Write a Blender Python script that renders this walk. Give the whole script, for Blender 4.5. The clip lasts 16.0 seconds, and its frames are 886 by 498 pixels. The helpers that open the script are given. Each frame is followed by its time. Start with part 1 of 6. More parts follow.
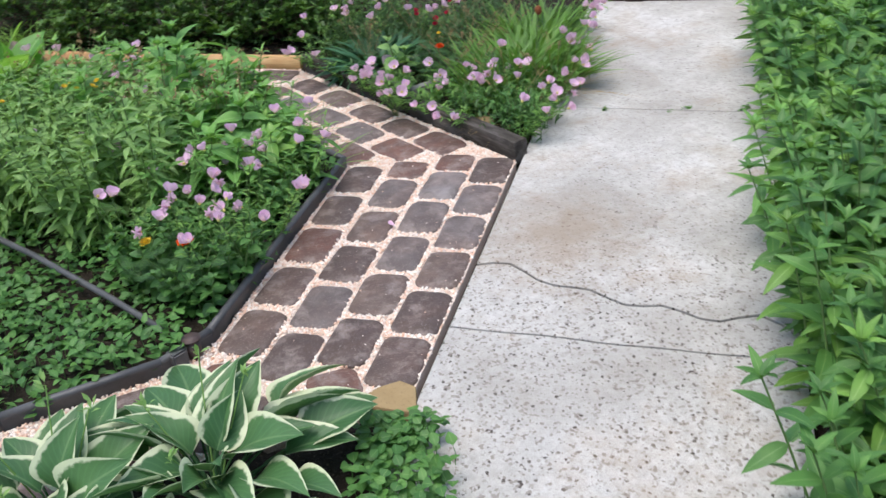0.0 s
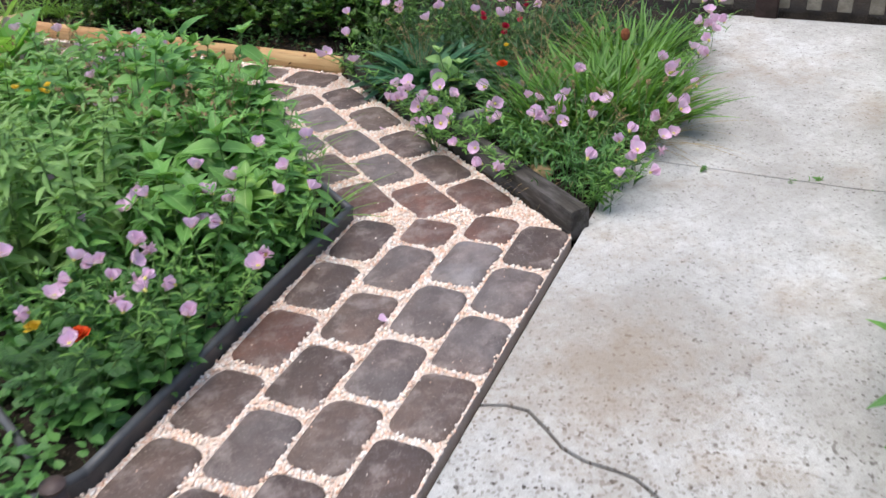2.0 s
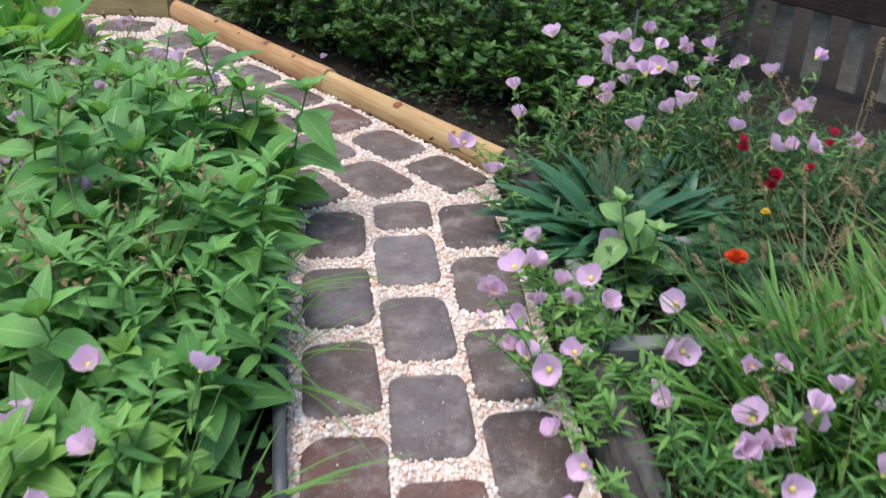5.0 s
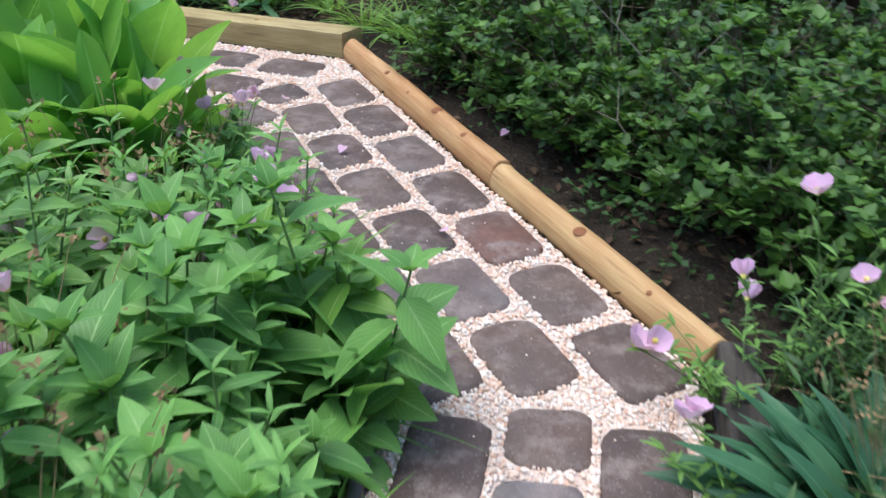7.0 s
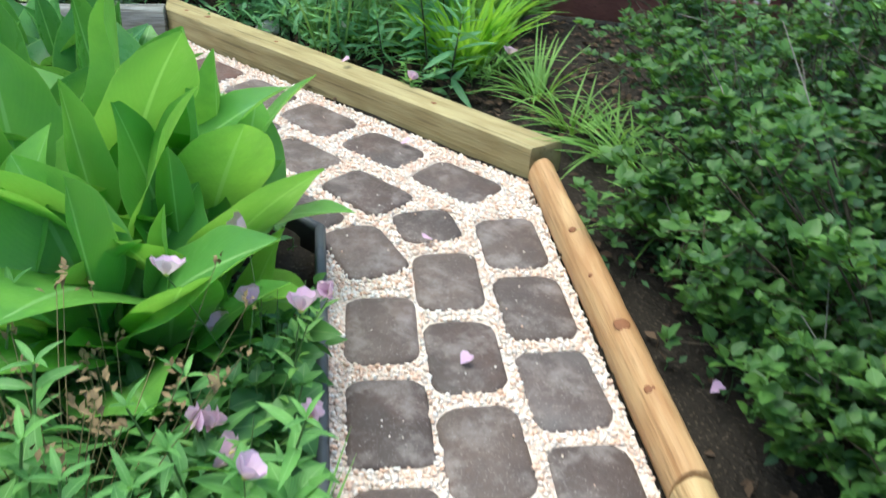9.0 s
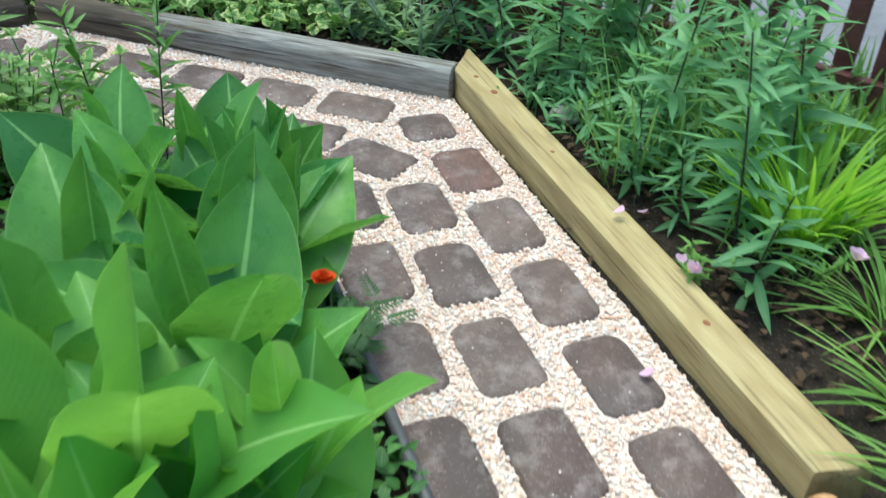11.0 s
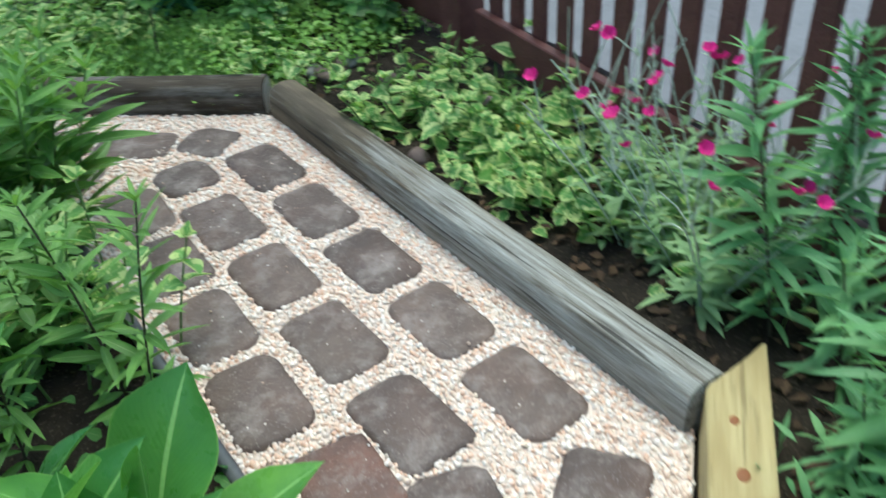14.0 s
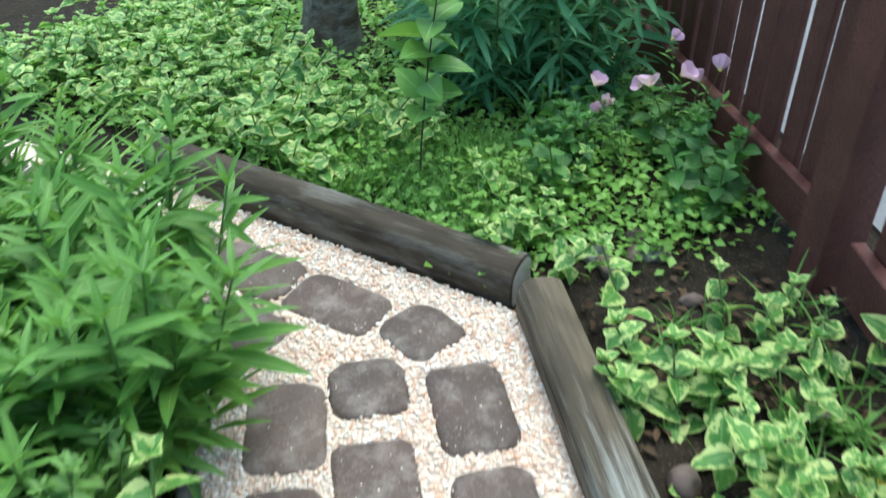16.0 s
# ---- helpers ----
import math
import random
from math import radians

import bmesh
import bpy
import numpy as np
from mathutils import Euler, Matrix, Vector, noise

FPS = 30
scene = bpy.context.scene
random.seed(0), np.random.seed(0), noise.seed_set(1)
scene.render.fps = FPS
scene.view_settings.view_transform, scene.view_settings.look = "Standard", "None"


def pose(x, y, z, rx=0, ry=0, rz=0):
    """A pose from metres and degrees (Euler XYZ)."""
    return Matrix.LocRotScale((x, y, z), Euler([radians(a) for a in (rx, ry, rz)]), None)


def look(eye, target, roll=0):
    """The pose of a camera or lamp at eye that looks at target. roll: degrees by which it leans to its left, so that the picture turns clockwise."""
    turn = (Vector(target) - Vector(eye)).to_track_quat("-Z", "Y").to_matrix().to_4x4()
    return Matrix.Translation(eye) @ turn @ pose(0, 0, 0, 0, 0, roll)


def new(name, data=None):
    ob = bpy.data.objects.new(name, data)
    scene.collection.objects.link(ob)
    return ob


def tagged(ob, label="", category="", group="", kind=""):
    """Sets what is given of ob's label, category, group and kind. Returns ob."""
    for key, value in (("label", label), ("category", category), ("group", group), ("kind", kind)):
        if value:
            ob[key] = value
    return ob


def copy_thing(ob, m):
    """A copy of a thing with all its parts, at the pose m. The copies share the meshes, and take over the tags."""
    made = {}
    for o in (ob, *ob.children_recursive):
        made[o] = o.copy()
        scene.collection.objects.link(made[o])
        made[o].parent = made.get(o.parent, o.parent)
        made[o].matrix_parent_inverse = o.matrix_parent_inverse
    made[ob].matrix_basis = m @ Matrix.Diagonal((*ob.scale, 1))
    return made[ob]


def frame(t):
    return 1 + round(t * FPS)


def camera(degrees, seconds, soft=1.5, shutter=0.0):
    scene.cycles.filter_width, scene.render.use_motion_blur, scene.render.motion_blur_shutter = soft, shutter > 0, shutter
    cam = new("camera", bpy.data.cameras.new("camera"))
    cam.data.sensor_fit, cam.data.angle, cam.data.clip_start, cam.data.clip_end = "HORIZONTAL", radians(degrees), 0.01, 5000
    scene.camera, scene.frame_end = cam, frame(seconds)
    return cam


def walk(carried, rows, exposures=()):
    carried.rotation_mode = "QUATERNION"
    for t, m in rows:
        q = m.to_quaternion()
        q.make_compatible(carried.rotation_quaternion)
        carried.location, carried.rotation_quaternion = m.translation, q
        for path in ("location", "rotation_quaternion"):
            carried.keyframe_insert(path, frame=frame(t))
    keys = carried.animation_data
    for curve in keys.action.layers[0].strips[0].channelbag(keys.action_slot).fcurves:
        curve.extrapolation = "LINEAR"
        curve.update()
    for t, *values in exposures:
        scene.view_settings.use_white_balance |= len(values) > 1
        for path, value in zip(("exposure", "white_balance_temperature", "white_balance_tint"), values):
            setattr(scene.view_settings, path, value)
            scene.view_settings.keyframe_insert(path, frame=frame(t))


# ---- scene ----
cam = camera(52.9, 16.0, shutter=0.4)
EXPOSURES = ((0.0, 0.76, 6500, 9), (3.2, 0.76, 6500, 9), (5.3, 0.81, 6100, 8), (7.0, 0.88, 6050, 9), (8.5, 1.10, 6050, -3), (9.0, 1.16, 6080, -5), (11.5, 1.07, 6080, -6), (12.5, 1.08, 5980, -8), (14.5, 1.02, 6100, -8), (15.5, 1.06, 6020, -5), (16.0, 1.40, 6150, -8))
PATH = [
    (0, (-0.957, -1.571, 1.661), (-0.309, 0.026, 0.647), -5.6),
    (0.5, (-0.8, -1.464, 1.639), (-0.263, 0.164, 0.61), -5.1),
    (1, (-0.666, -1.232, 1.583), (-0.136, 0.391, 0.54), -5.1),
    (1.5, (-0.497, -0.979, 1.554), (-0.013, 0.649, 0.499), -5.1),
    (2, (-0.32, -0.744, 1.505), (0.097, 0.908, 0.458), -3.8),
    (2.5, (-0.159, -0.411, 1.381), (0.23, 1.262, 0.357), -5.0),
    (3, (0.039, -0.116, 1.328), (0.195, 1.604, 0.319), -5.2),
    (3.2, (0.106, -0.012, 1.319), (0.185, 1.7, 0.288), -4.3),
    (5.3, (0.463, 1.093, 1.157), (0.167, 2.794, 0.147), 0.7),
    (5.5, (0.488, 1.18, 1.165), (0.122, 2.87, 0.16), 0.7),
    (6, (0.523, 1.379, 1.175), (-0.012, 3.014, 0.156), 0.9),
    (6.5, (0.438, 1.625, 1.195), (-0.159, 3.231, 0.163), -1.2),
    (7, (0.37, 1.882, 1.17), (-0.324, 3.441, 0.126), -1.3),
    (7.5, (0.313, 2.18, 1.153), (-0.476, 3.683, 0.095), -1.4),
    (8, (0.213, 2.482, 1.136), (-0.636, 3.958, 0.087), -1.8),
    (8.5, (0.108, 2.73, 1.132), (-0.903, 4.082, 0.06), 0.8),
    (9, (-0.025, 2.886, 1.171), (-1.125, 4.187, 0.123), 2.9),
    (9.2, (-0.07, 2.934, 1.177), (-1.185, 4.228, 0.137), 4.3),
    (11.3, (-0.722, 3.893, 1.39), (-2.23, 4.431, 0.192), 1.1),
    (11.5, (-0.815, 3.947, 1.36), (-2.325, 4.504, 0.172), 1.7),
    (12, (-1.063, 4.124, 1.341), (-2.584, 4.647, 0.152), 0.5),
    (12.5, (-1.254, 4.366, 1.306), (-2.875, 4.543, 0.147), -0.6),
    (13, (-1.428, 4.487, 1.285), (-3.069, 4.54, 0.142), -1.6),
    (13.5, (-1.664, 4.552, 1.271), (-3.273, 4.461, 0.087), -4.1),
    (14, (-1.911, 4.669, 1.268), (-3.466, 4.222, 0.092), -3.4),
    (14.5, (-2.109, 4.614, 1.291), (-3.632, 4.022, 0.137), -2.6),
    (15, (-2.349, 4.585, 1.286), (-3.769, 3.832, 0.095), -3.0),
    (15.5, (-2.61, 4.559, 1.287), (-3.89, 3.541, 0.136), -1.6),
    (16, (-2.88, 4.373, 1.326), (-4.111, 3.329, 0.146), -0.2),
]
walk(cam, [(t, look(eye, target, roll)) for t, eye, target, roll in PATH], EXPOSURES)

# ---- light ----
world = bpy.data.worlds.new("sky")
scene.world = world
world.use_nodes = True
wn = world.node_tree.nodes
sky = wn.new("ShaderNodeTexSky")
sky.sky_type = "NISHITA"
sky.sun_disc = False
sky.sun_elevation = radians(76)
sky.sun_rotation = radians(250)
sky.air_density = 1.0
sky.dust_density = 3.0
wn["Background"].inputs["Strength"].default_value = 0.15
world.node_tree.links.new(sky.outputs["Color"], wn["Background"].inputs["Color"])
sun_data = bpy.data.lights.new("sun", "SUN")
sun_data.energy = 1.5
sun_data.angle = radians(44)
sun_data.color = (1.0, 0.96, 0.9)
sun = new("sun", sun_data)
sun.matrix_world = look((-2.8, -1.0, 12.0), (0, 0, 0))


# ---- materials ----
def nodes_of(name, rough=0.7, spec=0.3, metal=0.0):
    m = bpy.data.materials.new(name)
    m.use_nodes = True
    nt = m.node_tree
    b = nt.nodes["Principled BSDF"]
    b.inputs["Roughness"].default_value = rough
    b.inputs["Specular IOR Level"].default_value = spec
    b.inputs["Metallic"].default_value = metal
    return m, nt, b


def node(nt, kind, **values):
    n = nt.nodes.new(kind)
    for k, v in values.items():
        n.inputs[k].default_value = v
    return n


def mixed(nt, factor, a, b, mode="MIX"):
    n = nt.nodes.new("ShaderNodeMix")
    n.data_type = "RGBA"
    n.blend_type = mode
    for socket, value in ((n.inputs[0], factor), (n.inputs[6], a), (n.inputs[7], b)):
        if isinstance(value, (int, float)):
            socket.default_value = value
        elif isinstance(value, tuple):
            socket.default_value = (*value, 1.0)
        else:
            nt.links.new(value, socket)
    return n.outputs[2]


def ranged(nt, value, lo, hi, a=0.0, b=1.0):
    n = nt.nodes.new("ShaderNodeMapRange")
    n.inputs[1].default_value, n.inputs[2].default_value = lo, hi
    n.inputs[3].default_value, n.inputs[4].default_value = a, b
    nt.links.new(value, n.inputs[0])
    return n.outputs[0]


def noisy(nt, scale, detail=4.0, vector=None, rough=0.55):
    n = node(nt, "ShaderNodeTexNoise", Scale=scale, Detail=detail, Roughness=rough)
    if vector is not None:
        nt.links.new(vector, n.inputs["Vector"])
    return n.outputs[0]


def coords(nt, which="Object", stretch=(1, 1, 1), offset=None):
    c = nt.nodes.new("ShaderNodeTexCoord")
    m = nt.nodes.new("ShaderNodeMapping")
    m.inputs["Scale"].default_value = stretch
    nt.links.new(c.outputs[which], m.inputs["Vector"])
    if offset is not None:
        nt.links.new(offset, m.inputs["Location"])
    return m.outputs[0]


def world_place(nt):
    return nt.nodes.new("ShaderNodeNewGeometry").outputs["Position"]


def bumped(nt, bsdf, height, strength=0.4, distance=0.004):
    n = node(nt, "ShaderNodeBump", Strength=strength, Distance=distance)
    nt.links.new(height, n.inputs["Height"])
    nt.links.new(n.outputs[0], bsdf.inputs["Normal"])


def m_soil():
    m, nt, b = nodes_of("soil", 0.95, 0.1)
    p = world_place(nt)
    c = mixed(nt, noisy(nt, 9, 5, p), (0.0158, 0.0129, 0.0103), (0.0396, 0.0320, 0.0254))
    c = mixed(nt, ranged(nt, noisy(nt, 120, 3, p), 0.58, 0.7), c, (0.0936, 0.0741, 0.0533))
    nt.links.new(c, b.inputs["Base Color"])
    bumped(nt, b, noisy(nt, 60, 6, p), 0.9, 0.02)
    return m


def m_concrete():
    m, nt, b = nodes_of("concrete", 0.88, 0.25)
    p = world_place(nt)
    c = mixed(nt, ranged(nt, noisy(nt, 1.5, 5, p), 0.38, 0.62), (0.37, 0.36, 0.34), (0.58, 0.585, 0.58))
    c = mixed(nt, ranged(nt, noisy(nt, 22, 8, p, 0.85), 0.43, 0.66, 0, 0.65), c, (0.29, 0.275, 0.26))
    grit = node(nt, "ShaderNodeTexVoronoi", Scale=120.0)
    nt.links.new(p, grit.inputs["Vector"])
    bare = nt.nodes.new("ShaderNodeVectorMath")
    bare.operation = "DISTANCE"
    nt.links.new(p, bare.inputs[0])
    bare.inputs[1].default_value = (0.05, 0.05, 0.0)
    uneven = nt.nodes.new("ShaderNodeMath")
    uneven.operation = "MULTIPLY_ADD"
    nt.links.new(noisy(nt, 2.6, 7, p, 0.7), uneven.inputs[0])
    uneven.inputs[1].default_value = 1.8
    nt.links.new(bare.outputs["Value"], uneven.inputs[2])
    worn = ranged(nt, uneven.outputs[0], 1.35, 2.3, 1.0, 0.3)
    for lo, hi, tone, amount in ((0.70, 0.80, (0.20, 0.175, 0.15), 0.75), (0.87, 0.91, (0.07, 0.06, 0.055), 0.95)):
        k = nt.nodes.new("ShaderNodeMath")
        k.operation = "MULTIPLY"
        nt.links.new(worn, k.inputs[0])
        nt.links.new(ranged(nt, grit.outputs["Color"], lo, hi, 0, amount), k.inputs[1])
        c = mixed(nt, k.outputs[0], c, tone)
    c = mixed(nt, ranged(nt, noisy(nt, 240, 3, p), 0.58, 0.7, 0, 0.45), c, (0.2, 0.18, 0.165))
    c = mixed(nt, ranged(nt, noisy(nt, 60, 3, p), 0.64, 0.70, 0, 0.9), c, (0.10, 0.085, 0.075))
    stain = ranged(nt, noisy(nt, 1.6, 8, p, 0.72), 0.51, 0.66, 0, 0.55)
    c = mixed(nt, stain, c, (0.30, 0.23, 0.165))
    spot = nt.nodes.new("ShaderNodeVectorMath")
    spot.operation = "DISTANCE"
    nt.links.new(p, spot.inputs[0])
    spot.inputs[1].default_value = (0.50, 0.90, 0.0)
    reach = nt.nodes.new("ShaderNodeMath")
    reach.operation = "MULTIPLY_ADD"
    nt.links.new(noisy(nt, 7, 7, p, 0.75), reach.inputs[0])
    reach.inputs[1].default_value = 1.1
    nt.links.new(spot.outputs["Value"], reach.inputs[2])
    c = mixed(nt, ranged(nt, reach.outputs[0], 0.60, 1.0, 0.6, 0.0), c, (0.26, 0.195, 0.135))
    nt.links.new(c, b.inputs["Base Color"])
    bumped(nt, b, noisy(nt, 150, 5, p, 0.7), 0.7, 0.006)
    return m


def m_paver(name, low, high):
    m, nt, b = nodes_of(name, 0.6, 0.45)
    info = nt.nodes.new("ShaderNodeObjectInfo")
    p = world_place(nt)
    c = mixed(nt, info.outputs["Random"], low, high)
    c = mixed(nt, ranged(nt, noisy(nt, 5.5, 3, p), 0.42, 0.60, 0, 0.45), c, (0.135, 0.078, 0.060))
    c = mixed(nt, ranged(nt, noisy(nt, 9, 5, p, 0.65), 0.36, 0.62, 0, 0.62), c, (0.066, 0.047, 0.042))
    c = mixed(nt, ranged(nt, noisy(nt, 11, 8, p, 0.72), 0.49, 0.68, 0, 0.6), c, (0.32, 0.275, 0.26))
    c = mixed(nt, ranged(nt, noisy(nt, 34, 6, p, 0.8), 0.60, 0.72, 0, 0.45), c, (0.42, 0.38, 0.36))
    c = mixed(nt, ranged(nt, noisy(nt, 230, 2, p), 0.64, 0.72, 0, 0.75), c, (0.38, 0.33, 0.31))
    c = mixed(nt, ranged(nt, noisy(nt, 150, 3, p), 0.62, 0.72, 0, 0.5), c, (0.04, 0.03, 0.027))
    nt.links.new(c, b.inputs["Base Color"])
    nt.links.new(ranged(nt, noisy(nt, 14, 3, p), 0.3, 0.7, 0.42, 0.74), b.inputs["Roughness"])
    bumped(nt, b, noisy(nt, 75, 7, p, 0.65), 0.6, 0.006)
    return m


def m_gravel():
    m, nt, b = nodes_of("gravel", 0.7, 0.35)
    geo = nt.nodes.new("ShaderNodeNewGeometry")
    ramp = nt.nodes.new("ShaderNodeValToRGB")
    ramp.color_ramp.interpolation = "CONSTANT"
    e = ramp.color_ramp.elements
    e[0].position, e[0].color = 0.0, (0.77, 0.69, 0.63, 1)
    e[1].position, e[1].color = 0.94, (0.66, 0.43, 0.31, 1)
    for at, col in ((0.24, (0.83, 0.78, 0.73, 1)), (0.46, (0.73, 0.56, 0.46, 1)), (0.66, (0.69, 0.47, 0.36, 1)), (0.80, (0.72, 0.61, 0.51, 1)), (0.91, (0.60, 0.53, 0.49, 1))):
        x = e.new(at)
        x.color = col
    nt.links.new(geo.outputs["Random Per Island"], ramp.inputs[0])
    c = mixed(nt, ranged(nt, noisy(nt, 130, 3, geo.outputs["Position"]), 0.45, 0.75, 0, 0.25), ramp.outputs[0], (0.66, 0.5, 0.38))
    c = mixed(nt, ranged(nt, noisy(nt, 2.6, 3, geo.outputs["Position"]), 0.44, 0.68, 0, 0.3), c, (0.74, 0.54, 0.43))
    nt.links.new(c, b.inputs["Base Color"])
    return m


def m_bed():
    m, nt, b = nodes_of("gravel_bed", 0.9, 0.2)
    p = world_place(nt)
    c = mixed(nt, noisy(nt, 90, 4, p), (0.60, 0.48, 0.40), (0.74, 0.64, 0.57))
    nt.links.new(c, b.inputs["Base Color"])
    bumped(nt, b, noisy(nt, 140, 3, p), 0.8, 0.01)
    return m


def m_wood(name, light, dark, grey=None, rough=0.7, grain=1.0, silver=None, check=0.0):
    m, nt, b = nodes_of(name, rough, 0.25)
    v = coords(nt, "Object", (1.2, 16 * grain, 16 * grain))
    fine = coords(nt, "Object", (6, 120, 120))
    n1 = noisy(nt, 1.6, 5, v, 0.6)
    rings = nt.nodes.new("ShaderNodeTexWave")
    rings.inputs["Scale"].default_value = 0.9
    rings.inputs["Distortion"].default_value = 7.0
    rings.inputs["Detail"].default_value = 3.0
    nt.links.new(v, rings.inputs["Vector"])
    c = mixed(nt, ranged(nt, n1, 0.3, 0.72), dark, light)
    c = mixed(nt, ranged(nt, rings.outputs["Fac"], 0.55, 1.0, 0, 0.5), c, dark)
    if grey:
        worn = ranged(nt, noisy(nt, 3.2, 6, coords(nt, "Object", (1, 5, 5)), 0.7), 0.46, 0.64)
        if silver:
            sep = nt.nodes.new("ShaderNodeSeparateXYZ")
            nt.links.new(coords(nt, "Object"), sep.inputs[0])
            far = ranged(nt, sep.outputs[0], silver[0], silver[1], 0.42, -0.45)
            both = nt.nodes.new("ShaderNodeMath")
            both.use_clamp = True
            nt.links.new(far, both.inputs[0])
            nt.links.new(ranged(nt, noisy(nt, 2.4, 7, coords(nt, "Object", (1.4, 22, 22)), 0.7), 0.32, 0.68, -0.45, 0.75), both.inputs[1])
            worn = both.outputs[0]
        c = mixed(nt, worn, c, grey)
    if check:
        split = ranged(nt, noisy(nt, 1.0, 3, coords(nt, "Object", (1.6, 55, 55)), 0.5), 0.60, 0.66, 0, check)
        c = mixed(nt, split, c, tuple(0.35 * x for x in dark))
    c = mixed(nt, ranged(nt, noisy(nt, 1.0, 4, fine), 0.55, 0.75, 0, 0.55), c, tuple(0.45 * x for x in dark))
    nt.links.new(c, b.inputs["Base Color"])
    bumped(nt, b, noisy(nt, 1.0, 4, fine), 0.55, 0.006)
    return m


def m_plain(name, a, b_col, scale=40, rough=0.6, spec=0.3, bump=0.2, metal=0.0):
    m, nt, b = nodes_of(name, rough, spec, metal)
    p = world_place(nt)
    c = mixed(nt, noisy(nt, scale, 4, p), a, b_col)
    c = mixed(nt, ranged(nt, noisy(nt, scale * 7, 3, p), 0.55, 0.8, 0, 0.4), c, tuple(0.5 * x for x in a))
    nt.links.new(c, b.inputs["Base Color"])
    bumped(nt, b, noisy(nt, scale * 5, 4, p), bump, 0.004)
    return m


def m_leaf(name, dark, light, rib, edge=None, edge_from=0.3, rough=0.42, veins=14.0, rib_width=0.035, glow=0.3, blotch=0.32, single=False, vein=0.18, blotch_scale=38):
    """Leaf skin: u runs across the blade, v along it."""
    m, nt, b = nodes_of(name, rough, 0.4)
    geo = nt.nodes.new("ShaderNodeNewGeometry")
    uv = nt.nodes.new("ShaderNodeUVMap")
    uv.uv_map = "blade"
    sep = nt.nodes.new("ShaderNodeSeparateXYZ")
    nt.links.new(uv.outputs[0], sep.inputs[0])

    def math(op, a, c):
        n = nt.nodes.new("ShaderNodeMath")
        n.operation = op
        for s, v in ((n.inputs[0], a), (n.inputs[1], c)):
            if isinstance(v, (int, float)):
                s.default_value = v
            else:
                nt.links.new(v, s)
        return n.outputs[0]
    across = math("ABSOLUTE", math("SUBTRACT", sep.outputs[0], 0.5), 0)
    info = nt.nodes.new("ShaderNodeObjectInfo")
    c = mixed(nt, info.outputs["Random"] if single else geo.outputs["Random Per Island"], dark, light)
    c = mixed(nt, ranged(nt, noisy(nt, 9, 5, geo.outputs["Position"], 0.65), 0.36, 0.64, 0, 0.65), c, dark)
    slant = math("SINE", math("MULTIPLY", math("SUBTRACT", sep.outputs[1], math("MULTIPLY", across, 0.9)), veins * 6.28), 0)
    c = mixed(nt, ranged(nt, slant, 0.3, 1.0, 0, vein), c, tuple(min(1, 1.5 * x) for x in light))
    if edge:
        wob = math("ADD", across, math("MULTIPLY", math("SUBTRACT", noisy(nt, blotch_scale, 4, geo.outputs["Position"]), 0.5), blotch))
        c = mixed(nt, ranged(nt, wob, edge_from, edge_from + 0.05), c, edge)
    c = mixed(nt, ranged(nt, across, rib_width * 0.5, rib_width, 0.75, 0.0), c, rib)
    nt.links.new(c, b.inputs["Base Color"])
    bumped(nt, b, math("ADD", math("MULTIPLY", slant, 0.1), math("MULTIPLY", noisy(nt, 45, 4, geo.outputs["Position"]), 1.6)), 0.3, 0.003)
    nt.links.new(ranged(nt, noisy(nt, 30, 4, geo.outputs["Position"]), 0.35, 0.65, rough - 0.08, rough + 0.14), b.inputs["Roughness"])
    thin = nt.nodes.new("ShaderNodeBsdfTranslucent")
    nt.links.new(mixed(nt, 0.5, c, tuple(min(1.0, x * y) for x, y in zip(light, (1.6, 1.5, 0.8)))), thin.inputs["Color"])
    mix = nt.nodes.new("ShaderNodeMixShader")
    mix.inputs[0].default_value = glow
    nt.links.new(b.outputs[0], mix.inputs[1])
    nt.links.new(thin.outputs[0], mix.inputs[2])
    nt.links.new(mix.outputs[0], nt.nodes["Material Output"].inputs["Surface"])
    return m


SOIL, CONCRETE, GRAVEL, BED = m_soil(), m_concrete(), m_gravel(), m_bed()
PAVERS = {"d": m_paver("dark_paver", (0.066, 0.046, 0.040), (0.098, 0.068, 0.058)),
          "b": m_paver("brown_paver", (0.098, 0.068, 0.056), (0.145, 0.102, 0.084)),
          "r": m_paver("red_brown_paver", (0.120, 0.056, 0.042), (0.170, 0.080, 0.058)),
          "g": m_paver("grey_paver", (0.125, 0.104, 0.100), (0.175, 0.150, 0.146)),
          "l": m_paver("pale_blue_grey_paver", (0.172, 0.155, 0.156), (0.225, 0.205, 0.206))}
PINE = m_wood("peeled_pine", (0.55, 0.365, 0.185), (0.37, 0.19, 0.082), rough=0.55)
PINE_PALE = m_wood("peeled_pale_pine", (0.56, 0.40, 0.20), (0.40, 0.235, 0.105), rough=0.55)
TREATED = m_wood("treated_pine", (0.46, 0.385, 0.20), (0.29, 0.22, 0.098), rough=0.65, check=0.5)
GREY_WOOD = m_wood("weathered_timber", (0.17, 0.14, 0.10), (0.06, 0.048, 0.036), (0.35, 0.355, 0.335), rough=0.85, silver=(0.85, 1.35), check=0.8)
DARK_WOOD = m_wood("blackened_timber", (0.075, 0.065, 0.055), (0.025, 0.022, 0.02), (0.12, 0.11, 0.105), rough=0.85)
MOSS_WOOD = m_wood("old_brown_timber", (0.085, 0.066, 0.048), (0.03, 0.024, 0.018), (0.16, 0.15, 0.135), rough=0.85)
